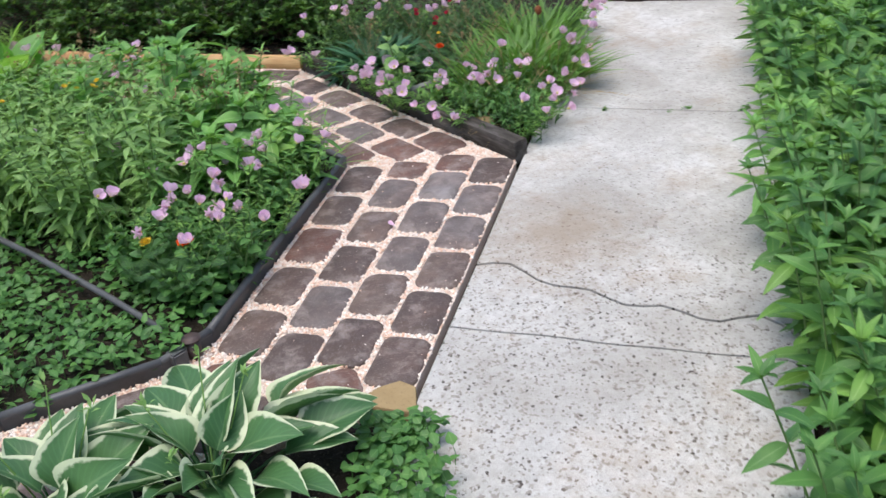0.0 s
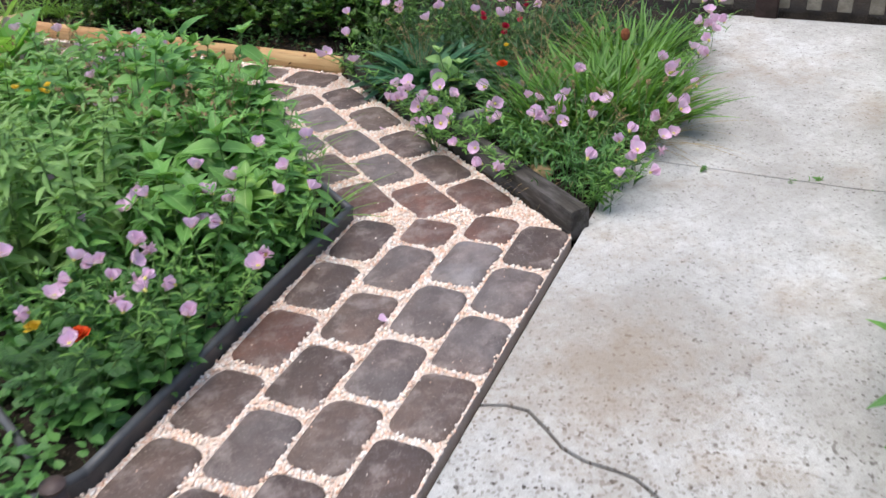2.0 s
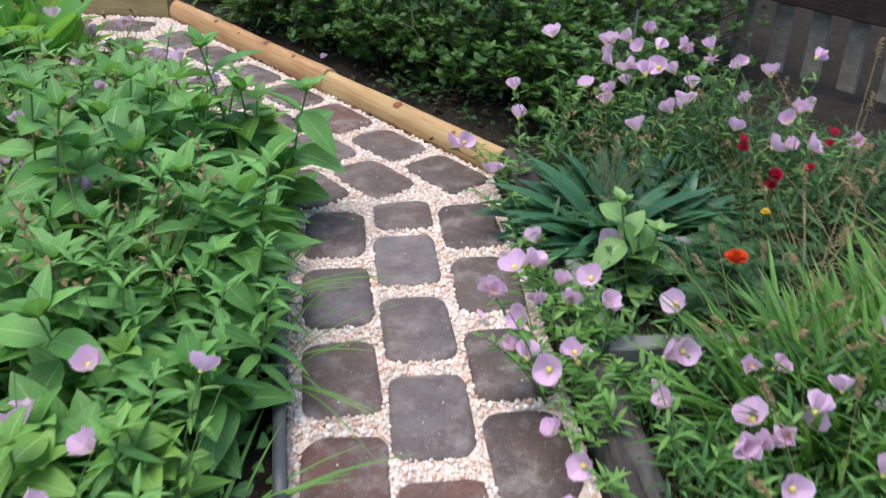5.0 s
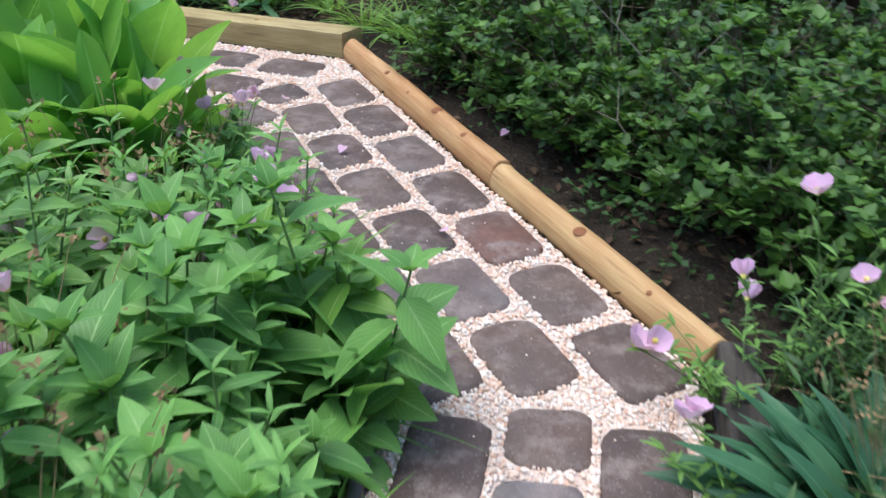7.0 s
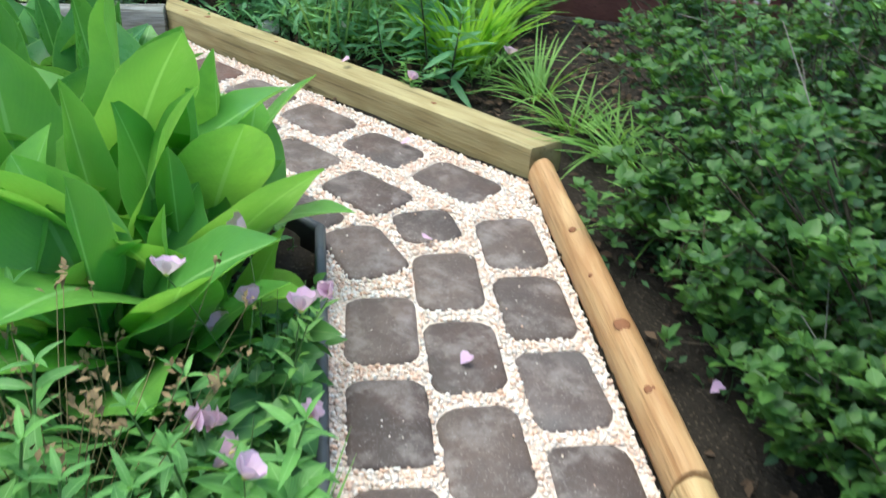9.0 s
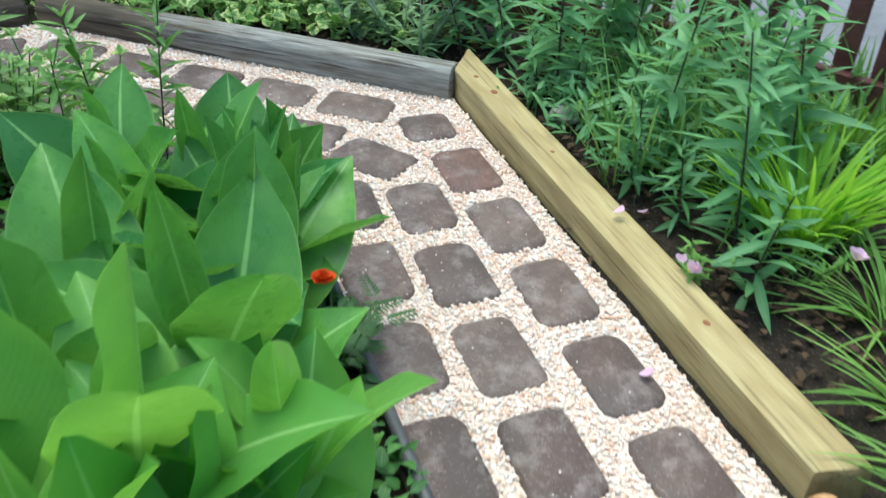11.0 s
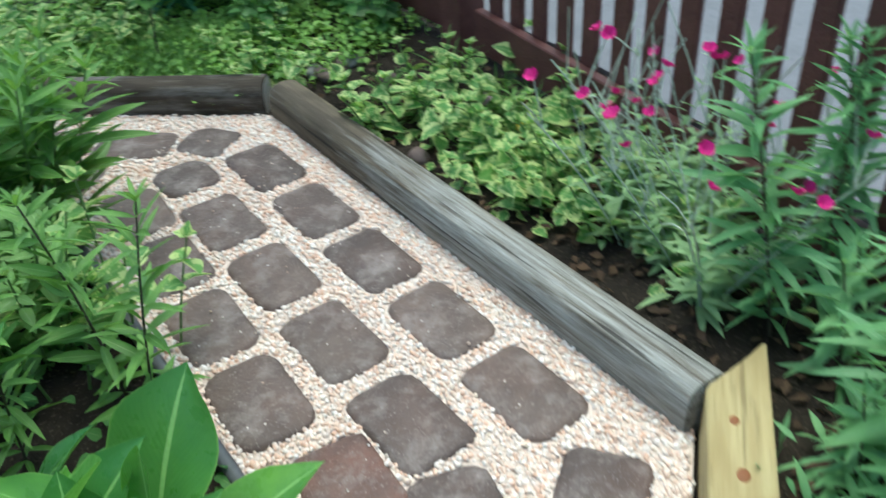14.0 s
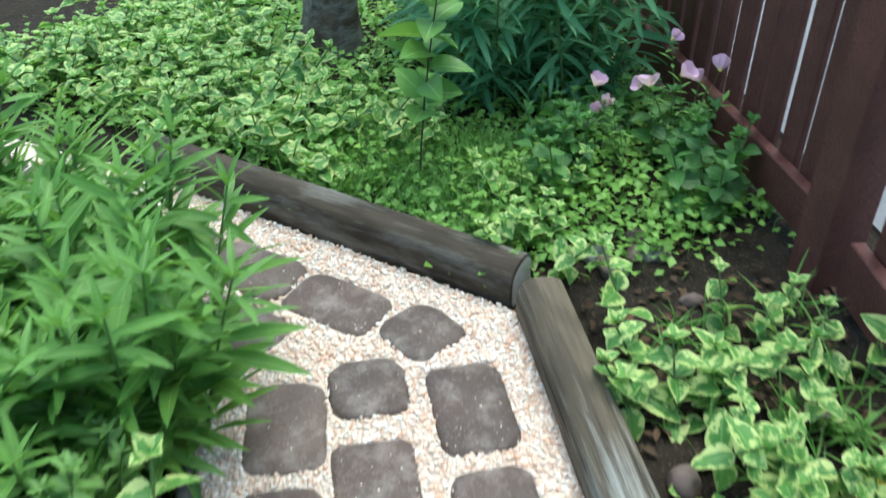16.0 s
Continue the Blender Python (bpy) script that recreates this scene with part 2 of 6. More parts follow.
FENCE = m_wood("brown_fence_paint", (0.145, 0.058, 0.047), (0.093, 0.036, 0.031), rough=0.55, grain=0.5)
FENCE_DARK = m_wood("dark_fence_wood", (0.045, 0.028, 0.024), (0.02, 0.013, 0.011), rough=0.7)
PICKET_GREY = m_wood("bare_picket_wood", (0.30, 0.27, 0.22), (0.16, 0.14, 0.11), rough=0.8)
BARK = m_wood("bark", (0.16, 0.13, 0.10), (0.05, 0.04, 0.03), (0.22, 0.22, 0.21), rough=0.95)
KNOT = m_plain("knot_wood", (0.26, 0.105, 0.042), (0.15, 0.055, 0.022), 90, 0.6)
END_PALE = m_plain("sawn_end", (0.30, 0.28, 0.25), (0.46, 0.44, 0.41), 60, 0.85, 0.2, 0.5)
PLASTIC = m_plain("black_plastic", (0.05, 0.052, 0.056), (0.10, 0.103, 0.108), 12, 0.45, 0.4, 0.1)
PLASTIC_BROWN = m_plain("brown_plastic", (0.06, 0.04, 0.038), (0.09, 0.065, 0.06), 30, 0.5)
STONE_GREY = m_plain("lichen_stone", (0.109, 0.112, 0.102), (0.245, 0.252, 0.231), 45, 0.9, 0.2, 0.6)
STONE_TAN = m_plain("tan_stone", (0.22, 0.155, 0.075), (0.36, 0.27, 0.15), 14, 0.85, 0.2, 0.6)
STONE_PALE = m_plain("pale_stone", (0.45, 0.41, 0.35), (0.68, 0.64, 0.58), 25, 0.85, 0.2, 0.5)
STONE_DARK = m_plain("purple_brown_stone", (0.09, 0.06, 0.06), (0.19, 0.15, 0.13), 30, 0.8, 0.25, 0.5)
ASPHALT = m_plain("grey_driveway", (0.119, 0.124, 0.138), (0.208, 0.213, 0.236), 6, 0.9, 0.2, 0.6)
LITTER = m_leaf("dead_leaves", (0.037, 0.022, 0.012), (0.124, 0.074, 0.040), (0.062, 0.037, 0.019), rough=0.8, glow=0.1)
IRON = m_plain("black_iron", (0.02, 0.02, 0.022), (0.04, 0.04, 0.042), 30, 0.5, 0.5, 0.2, 0.6)
FABRIC = m_plain("dark_blue_enamel", (0.03, 0.034, 0.055), (0.06, 0.066, 0.095), 40, 0.5)
PALE_PAINT = m_plain("pale_grey_paint", (0.38, 0.40, 0.45), (0.50, 0.52, 0.56), 60, 0.6)
STEEL = m_plain("grey_steel", (0.20, 0.21, 0.21), (0.34, 0.35, 0.35), 40, 0.4, 0.5, 0.1, 0.6)
STEM = m_plain("green_stem", (0.09, 0.17, 0.05), (0.14, 0.22, 0.07), 25, 0.6)
STEM_DARK = m_plain("purple_stem", (0.035, 0.028, 0.022), (0.075, 0.07, 0.04), 25, 0.6)
STEM_DRY = m_plain("dry_stem", (0.24, 0.17, 0.08), (0.38, 0.29, 0.15), 40, 0.8)
STEM_SILVER = m_plain("felted_stem", (0.34, 0.42, 0.33), (0.48, 0.54, 0.44), 40, 0.9)
TWIG_GREY = m_plain("bare_grey_twig", (0.20, 0.17, 0.14), (0.32, 0.29, 0.25), 40, 0.85)
TWIG = m_plain("brown_twig", (0.06, 0.045, 0.03), (0.12, 0.09, 0.06), 40, 0.8)
G_MID = m_leaf("leaf_mid_green", (0.090, 0.208, 0.042), (0.200, 0.390, 0.080), (0.330, 0.490, 0.176))
G_BRIGHT = m_leaf("leaf_bright_green", (0.118, 0.270, 0.048), (0.265, 0.460, 0.095), (0.406, 0.567, 0.205))
G_PALE = m_leaf("leaf_pale_green", (0.145, 0.285, 0.069), (0.258, 0.423, 0.138), (0.331, 0.487, 0.230))
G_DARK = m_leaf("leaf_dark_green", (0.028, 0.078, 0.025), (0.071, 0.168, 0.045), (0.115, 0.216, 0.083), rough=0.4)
# inner shrub leaves: darker green, with the shade between the twigs coloured in
G_SHADE = m_leaf("shaded_inner_leaf", (0.020, 0.058, 0.019), (0.055, 0.132, 0.036), (0.09, 0.17, 0.065), rough=0.45)
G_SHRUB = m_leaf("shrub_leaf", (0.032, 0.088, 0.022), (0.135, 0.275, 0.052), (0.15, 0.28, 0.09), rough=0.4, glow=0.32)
G_LIME = m_leaf("lime_grass", (0.20, 0.43, 0.04), (0.36, 0.62, 0.075), (0.33, 0.56, 0.08), veins=0.0, glow=0.42)
G_DEEP = m_leaf("deep_green_leaf", (0.045, 0.135, 0.036), (0.125, 0.29, 0.065), (0.21, 0.36, 0.12))
G_HERB = m_leaf("hairy_herb_leaf", (0.084, 0.216, 0.054), (0.205, 0.430, 0.098), (0.310, 0.510, 0.180), rough=0.5, veins=9.0)
G_TONGUE = m_leaf("tongue_leaf", (0.034, 0.115, 0.058), (0.085, 0.215, 0.10), (0.14, 0.28, 0.15), rough=0.4, veins=0.0, single=True)
G_BLUE = m_leaf("leaf_blue_green", (0.066, 0.204, 0.094), (0.140, 0.336, 0.154), (0.246, 0.460, 0.256))
G_TALL = m_leaf("willow_leaf", (0.108, 0.272, 0.118), (0.236, 0.465, 0.190), (0.297, 0.472, 0.266), glow=0.38)
G_GRASS = m_leaf("grass_blade", (0.070, 0.180, 0.030), (0.165, 0.335, 0.058), (0.194, 0.360, 0.087), veins=0.0)
G_CANNA = m_leaf("canna_leaf", (0.095, 0.275, 0.06), (0.29, 0.57, 0.095), (0.33, 0.56, 0.20), (0.30, 0.46, 0.13), 0.475, 0.36, 22.0, 0.03, 0.4, 0.01, True, 0.02)
# darker copy of the canna leaf, for the plants with x below -1.65
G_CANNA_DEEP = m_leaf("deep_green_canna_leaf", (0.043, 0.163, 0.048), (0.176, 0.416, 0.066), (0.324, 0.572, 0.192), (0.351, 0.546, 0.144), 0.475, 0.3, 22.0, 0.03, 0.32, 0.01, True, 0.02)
G_HOSTA = m_leaf("hosta_leaf", (0.046, 0.128, 0.052), (0.092, 0.205, 0.074), (0.16, 0.28, 0.12), (0.64, 0.70, 0.48), 0.37, 0.4, 9.0, blotch=0.22, single=True)
G_VINCA = m_leaf("variegated_leaf", (0.07, 0.21, 0.045), (0.17, 0.36, 0.08), (0.26, 0.42, 0.14), (0.50, 0.60, 0.22), 0.25, 0.42, blotch=1.7, blotch_scale=62)
G_SILVER = m_leaf("felted_leaf", (0.224, 0.363, 0.176), (0.347, 0.506, 0.255), (0.504, 0.572, 0.370), rough=0.9)
PETAL_PINK = m_leaf("pink_petal", (0.70, 0.42, 0.68), (0.84, 0.60, 0.80), (0.78, 0.52, 0.74), rough=0.6, veins=8.0, glow=0.4)
PETAL_RED = m_leaf("orange_red_petal", (0.62, 0.035, 0.01), (0.80, 0.14, 0.015), (0.6, 0.05, 0.01), rough=0.6)
PETAL_YELLOW = m_leaf("yellow_petal", (0.75, 0.48, 0.04), (0.85, 0.62, 0.08), (0.7, 0.45, 0.04), rough=0.6)
PETAL_MAGENTA = m_leaf("magenta_petal", (0.55, 0.01, 0.20), (0.72, 0.025, 0.30), (0.6, 0.02, 0.25), rough=0.6)
PETAL_CRIMSON = m_leaf("crimson_petal", (0.42, 0.012, 0.05), (0.60, 0.03, 0.10), (0.4, 0.01, 0.04), rough=0.6)
PETAL_WHITE = m_leaf("white_petal", (0.72, 0.66, 0.74), (0.85, 0.80, 0.86), (0.8, 0.7, 0.8), rough=0.6)
HEART = m_plain("yellow_green_heart", (0.60, 0.56, 0.12), (0.72, 0.66, 0.2), 200, 0.8)
CONE = m_plain("rust_cone", (0.10, 0.028, 0.012), (0.24, 0.08, 0.03), 150, 0.9)
SEEDHEAD = m_plain("tan_seedhead", (0.15, 0.10, 0.045), (0.30, 0.215, 0.11), 150, 0.9)


# ---- building helpers ----
def part(name, bm, material, parent, label=""):
    """Links a bmesh as one mesh object under a thing or a part."""
    me = bpy.data.meshes.new(name)
    bm.to_mesh(me)
    bm.free()
    me.materials.append(material)
    ob = new(name, me)
    ob.parent = parent
    return tagged(ob, label)


def thing(name, label, category, at=(0, 0, 0), rz=0, group="", kind=""):
    ob = new(name)
    ob.empty_display_size = 0.05
    ob.matrix_basis = pose(*at, 0, 0, rz)
    return tagged(ob, label, category, group, kind)


def smooth(ob):
    ob.data.polygons.foreach_set("use_smooth", [True] * len(ob.data.polygons))
    return ob


def blade(n=4, shape="ovate", fold=0.22, curl=0.25, wave=0.0, cols=3, twist=0.0):
    """A leaf of length 1 along y and half width 1 along x: points, faces, places on the blade."""
    v, f, uv = [], [], []
    us = np.linspace(-1, 1, cols)
    for i in range(n + 1):
        s = i / n
        w = {"ovate": math.sin(math.pi * s ** 0.72) ** 0.85 if 0 < s < 1 else 0.0,
             "lance": math.sin(math.pi * s ** 0.8) ** 0.8 if 0 < s < 1 else 0.0,
             "paddle": math.sin(math.pi * s ** 0.86) ** 0.66 * (1 - 0.4 * max(0, s - 0.8) / 0.2) if 0 < s < 1 else 0.0,
             "heart": (1 - s) ** 0.75 * min(1, 3.2 * s + 0.35),
             "strap": min(1, 6 * s + 0.45) * (1 - s ** 3.5),
             "petal": math.sin(math.pi * min(0.86, s * 0.86) ** 1.25)}[shape] + 0.02
        z = -curl * s * s
        for u in us:
            v.append((w * u, s, z - wave * math.sin(s * 11 + 1.3 * u) * u * abs(u), fold * w * abs(u) ** 1.35 - 0.02 * (1 - abs(u)) + twist * s * w * u))
            uv.append((0.5 + u / 2, s))
        if i:
            for c in range(cols - 1):
                a = cols * i + c
                f.append((a - cols, a - cols + 1, a + 1, a))
    return np.array(v, float), np.array(f, int), np.array(uv, float)


class Bag:
    """Gathers many blades and tubes and turns them into one mesh."""

    def __init__(self):
        self.v, self.f, self.uv, self.n = [], [], [], 0

    def blades(self, shape, at, az, el, length, half, roll=0.0):
        """at: (k, 3) places; az, el: the ways they point, in radians; length and half width in metres."""
        tv, tf, tuv = shape
        at = np.atleast_2d(np.asarray(at, float))
        k = len(at)
        az, el, length, half, roll = (np.broadcast_to(np.asarray(a, float), (k,)) for a in (az, el, length, half, roll))
        d = np.stack([np.cos(el) * np.cos(az), np.cos(el) * np.sin(az), np.sin(el)], 1)
        side = np.stack([np.sin(az), -np.cos(az), np.zeros(k)], 1)
        up = np.cross(side, d)
        c, s = np.cos(roll)[:, None], np.sin(roll)[:, None]
        side, up = side * c + up * s, up * c - side * s
        p = (at[:, None, :] + tv[None, :, 0, None] * (half[:, None] * side)[:, None, :]
             + tv[None, :, 1, None] * (length[:, None] * d)[:, None, :]
             + tv[None, :, 2, None] * (length[:, None] * up)[:, None, :] + tv[None, :, 3, None] * (half[:, None] * up)[:, None, :])
        self.v.append(p.reshape(-1, 3))
        self.f.append((tf[None] + (np.arange(k) * len(tv))[:, None, None] + self.n).reshape(-1, 4))
        self.uv.append(np.tile(tuv, (k, 1)))
        self.n += k * len(tv)

    def tube(self, points, r0, r1, sides=5):
        p = np.asarray(points, float)
        k = len(p)
        t = np.gradient(p, axis=0)
        t /= np.linalg.norm(t, axis=1)[:, None] + 1e-9
        ref = np.array([0.31, 0.95, 0.05])
        a = np.cross(t, ref)
        a /= np.linalg.norm(a, axis=1)[:, None] + 1e-9
        b = np.cross(t, a)
        ang = np.arange(sides) * 2 * np.pi / sides
        r = np.linspace(r0, r1, k)[:, None, None]
        v = p[:, None, :] + r * (np.cos(ang)[None, :, None] * a[:, None, :] + np.sin(ang)[None, :, None] * b[:, None, :])
        i, j = np.meshgrid(np.arange(k - 1), np.arange(sides), indexing="ij")
        j2 = (j + 1) % sides
        f = np.stack([i * sides + j, i * sides + j2, (i + 1) * sides + j2, (i + 1) * sides + j], -1).reshape(-1, 4) + self.n
        self.v.append(v.reshape(-1, 3))
        self.f.append(f)
        self.uv.append(np.full((k * sides, 2), 0.3))
        self.n += k * sides

    def mesh(self, name, material, soft=True):
        v, f, uv = np.concatenate(self.v), np.concatenate(self.f), np.concatenate(self.uv)
        me = bpy.data.meshes.new(name)
        me.vertices.add(len(v))
        me.vertices.foreach_set("co", v.ravel())
        me.loops.add(f.size)
        me.loops.foreach_set("vertex_index", f.ravel().astype(np.int32))
        me.polygons.add(len(f))
        me.polygons.foreach_set("loop_start", np.arange(len(f), dtype=np.int32) * 4)
        me.polygons.foreach_set("loop_total", np.full(len(f), 4, np.int32))
        layer = me.uv_layers.new(name="blade")
        layer.data.foreach_set("uv", uv[f.ravel()].ravel())
        me.update(calc_edges=True)
        if soft:
            me.polygons.foreach_set("use_smooth", [True] * len(f))
        me.materials.append(material)
        return me

    def build(self, name, material, parent=None, label=""):
        ob = new(name, self.mesh(name, material))
        ob.parent = parent
        return tagged(ob, label, kind="stuff" if name in ("stem", "foliage", "branch", "stalk", "seedhead", "limb", "crown") else "")


rng = np.random.default_rng(7)


def inside(poly, x, y):
    """Which of the points lie in the polygon."""
    hit = np.zeros(len(x), bool)
    for (x0, y0), (x1, y1) in zip(poly, poly[1:] + poly[:1]):
        with np.errstate(divide="ignore", invalid="ignore"):
            hit ^= ((y0 > y) != (y1 > y)) & (x < (x1 - x0) * (y - y0) / (y1 - y0 + 1e-12) + x0)
    return hit


def scatter(poly, count):
    """Random places in a polygon."""
    p = np.array(poly)
    lo, hi = p.min(0), p.max(0)
    out = np.zeros((0, 2))
    while len(out) < count:
        q = rng.uniform(lo, hi, (count * 3, 2))
        out = np.concatenate([out, q[inside(list(poly), q[:, 0], q[:, 1])]])
    return out[:count]


def slab(name, outline, z0, z1, material, parent=None, bevel=0.0):
    bm = bmesh.new()
    top = bm.faces.new([bm.verts.new((x, y, z1)) for x, y in outline])
    if top.normal.z < 0 or sum((a[0] * b[1] - b[0] * a[1]) for a, b in zip(outline, outline[1:] + outline[:1])) < 0:
        top.normal_flip()
    r = bmesh.ops.extrude_face_region(bm, geom=[top])
    for v in r["geom"]:
        if isinstance(v, bmesh.types.BMVert):
            v.co.z = z0
    bmesh.ops.recalc_face_normals(bm, faces=bm.faces)
    if bevel:
        edges = [e for e in bm.edges if all(abs(v.co.z - z1) < 1e-6 for v in e.verts)]
        bmesh.ops.bevel(bm, geom=edges, offset=bevel, segments=2, affect="EDGES", profile=0.6)
    return part(name, bm, material, parent)


# ---- plan ----
OUTER = [(-2.2, 0.42), (-0.75, 0.38), (-0.31, 0.362), (0.700, 1.570), (0.69, 1.595), (0.266, 3.380), (-1.335, 4.800), (-3.125, 4.788), (-4.195, 3.488), (-3.99, 2.25), (-3.7, 1.2)]
INNER = [(-2.2, 0.815), (-1.42, 0.815), (-0.95, 0.835), (-0.775, 0.920), (0.045, 1.94), (-0.290, 3.10), (-1.485, 4.15), (-2.70, 4.15), (-3.43, 3.29), (-3.22, 2.2), (-3.0, 1.2)]
PATH_AREA = OUTER + INNER[::-1]
ALONG = Vector((0.643, 0.766, 0))
RIGHT = Vector((0.766, -0.643, 0))
KERB = Vector((0.718, 1.569, 0))


def walkway_point(s, w):
    p = KERB + ALONG * s + RIGHT * w
    return (p.x, p.y)


# ground: one sheet, fine near the beds and wide beyond
def ground():
    far = [4, 9, 20, 60, 200]
    xs = [-5.6 - d for d in far[::-1]] + list(np.arange(-5.6, 3.21, 0.06)) + [3.2 + d for d in far]
    ys = [-1.6 - d for d in far[::-1]] + list(np.arange(-1.6, 6.81, 0.06)) + [6.8 + d for d in far]
    X, Y = np.meshgrid(xs, ys, indexing="ij")
    sunk = inside(PATH_AREA, X.ravel(), Y.ravel()).reshape(X.shape)
    rel = np.stack([X - KERB.x, Y - KERB.y], -1)
    w = rel @ np.array([RIGHT.x, RIGHT.y])
    s = rel @ np.array([ALONG.x, ALONG.y])
    sunk |= (w > -0.06) & (w < 1.12) & (s > -4) & (s < 2.5)
    near = (X > -5.7) & (X < 3.3) & (Y > -1.7) & (Y < 6.9)
    bumps = np.array([noise.noise(Vector((x * 3, y * 3, 0))) * 0.02 + noise.noise(Vector((x * 11, y * 11, 3))) * 0.008 for x, y in zip(X.ravel(), Y.ravel())]).reshape(X.shape)
    Z = np.where(sunk, -0.07, -0.004 + np.where(near, bumps, 0))
    n, m = X.shape
    i, j = np.meshgrid(np.arange(n - 1), np.arange(m - 1), indexing="ij")
    f = np.stack([i * m + j, (i + 1) * m + j, (i + 1) * m + j + 1, i * m + j + 1], -1).reshape(-1, 4)
    me = bpy.data.meshes.new("ground")
    me.from_pydata(np.stack([X, Y, Z], -1).reshape(-1, 3).tolist(), [], f.tolist())
    me.materials.append(SOIL)
    ob = smooth(new("ground", me))
    tagged(ob, "dark crumbly garden soil of the flower beds", "ground", kind="structure")


ground()
bed = slab("gravel_path", PATH_AREA, -0.06, -0.011, BED)
tagged(bed, "bed of pinkish white gravel that holds the pavers", "path", kind="structure")

# concrete walkway in cracked slabs
walkway = thing("walkway", "pale worn concrete walkway with cracks and stains", "walkway", kind="structure")


def ragged(s0, s1, sway, seed, steps=18, w0=0.014, w1=1.08):
    """A crack or joint across the walkway, from its left to its right edge."""
    out = []
    for i in range(steps + 1):
        u = i / steps
        out.append(walkway_point(s0 + (s1 - s0) * u + sway * noise.noise(Vector((u * 5, seed, 0))), w0 + (w1 - w0) * u))
    return out


def shifted(points, d):
    return [(x + ALONG.x * d, y + ALONG.y * d) for x, y in points]


cuts = [ragged(-4.2, -4.2, 0, 1), ragged(-1.262, -1.285, 0.012, 2), ragged(-0.885, -1.16, 0.11, 5), ragged(0.60, 0.585, 0.02, 7), ragged(2.44, 2.44, 0, 9)]
gaps = (0.004, 0.0055, 0.006, 0.005)
for k in range(4):
    near_edge, far_edge = shifted(cuts[k], gaps[k] if k else 0), shifted(cuts[k + 1], -gaps[k])
    slab("slab", near_edge + far_edge[::-1], -0.06, -0.002 + (0.001, 0.0, 0.001, -0.001)[k], CONCRETE, walkway, 0.003)


# timbers
def timber(name, p0, p1, width, height, material, label, round_=0.3, lift=0.0, side=1, end=None, base=-0.04, knots=(), end_material=None):
    """A log or beam from p0 to p1, which is the line along the foot of its face on the path; its body lies to the left (side 1) of it or to the right."""
    a, b = Vector((*p0, 0)), Vector((*p1, 0))
    length = (b - a).length
    ob = thing(name, label, "timber", (a.x, a.y, 0), math.degrees(math.atan2(b.y - a.y, b.x - a.x)))
    bm = bmesh.new()
    prof = []
    top = height
    if round_ < 0.3:
        hy, hz, rad = width / 2, (top - base) / 2, 0.008
        for sy, sz, a0 in ((1, 1, 0), (-1, 1, 90), (-1, -1, 180), (1, -1, 270)):
            for k in range(3):
                ang = radians(a0 + 45 * k)
                prof.append((side * hy + sy * (hy - rad) + rad * math.cos(ang), (top + base) / 2 + sz * (hz - rad) + rad * math.sin(ang)))
            for k in (0.25, 0.5, 0.75):
                ends_ = ((sy * (hy - rad), sz * hz), (-sy * (hy - rad), sz * hz)) if sz * sy > 0 else ((sy * hy, sz * (hz - rad)), (sy * hy, -sz * (hz - rad)))
                (ya, za), (yb, zb) = ends_
                prof.append((side * hy + ya + (yb - ya) * k, (top + base) / 2 + za + (zb - za) * k))
    for i in range(24 if round_ >= 0.3 else 0):
        ang = 2 * math.pi * i / 24
        cx, cz = math.cos(ang), math.sin(ang)
        e = 1 if round_ >= 1 else round_
        k = 2.0 / (e if e > 0 else 1)
        r = (abs(cx) ** k + abs(cz) ** k) ** (-1 / k)
        prof.append((side * width / 2 + cx * r * width / 2, (top + base) / 2 + cz * r * (top - base) / 2))
    steps = max(8, int(length / 0.05))
    rings = []
    for i in range(steps + 1):
        x = length * i / steps
        ring = []
        for j, (y, z) in enumerate(prof):
            w = 0.0035 * noise.noise(Vector((x * 2.2, j * 0.35, p0[0] * 7))) + 0.0012 * noise.noise(Vector((x * 25, j * 1.1, p0[1])))
            skew = end(y) if end else (0, 0)
            xx = x + (skew[0] * (1 - i / steps) + skew[1] * i / steps)
            ring.append(bm.verts.new((xx, y * (1 + w / 0.05) if round_ >= 1 else y + w, z + w)))
        rings.append(ring)
    for r0, r1 in zip(rings, rings[1:]):
        for j in range(24):
            bm.faces.new((r0[j], r0[(j + 1) % 24], r1[(j + 1) % 24], r1[j]))
    ends = []
    for ring, flip in ((rings[0], True), (rings[-1], False)):
        inner = [bm.verts.new((v.co.x + (-0.003 if flip else 0.003), side * width / 2 + (v.co.y - side * width / 2) * 0.9, (top + base) / 2 + (v.co.z - (top + base) / 2) * 0.9)) for v in ring]
        for j in range(24):
            bm.faces.new((ring[j], ring[(j + 1) % 24], inner[(j + 1) % 24], inner[j]))
        bm.faces.new(inner)
        ends.append([v.co + Vector((-0.0015 if flip else 0.0015, 0, 0)) for v in inner])
    bmesh.ops.recalc_face_normals(bm, faces=bm.faces)
    beam = part("beam", bm, material, ob)
    for poly in beam.data.polygons:
        poly.use_smooth = len(poly.vertices) == 4
    beam.data.set_sharp_from_angle(angle=radians(32))
    for loop in ends:
        eb = bmesh.new()
        face = eb.faces.new([eb.verts.new(c) for c in loop])
        for _ in range(2):
            bmesh.ops.inset_individual(eb, faces=[face], thickness=0.008, depth=-0.0012)
        part("end_grain", eb, end_material or material, ob, "sawn end of the timber")
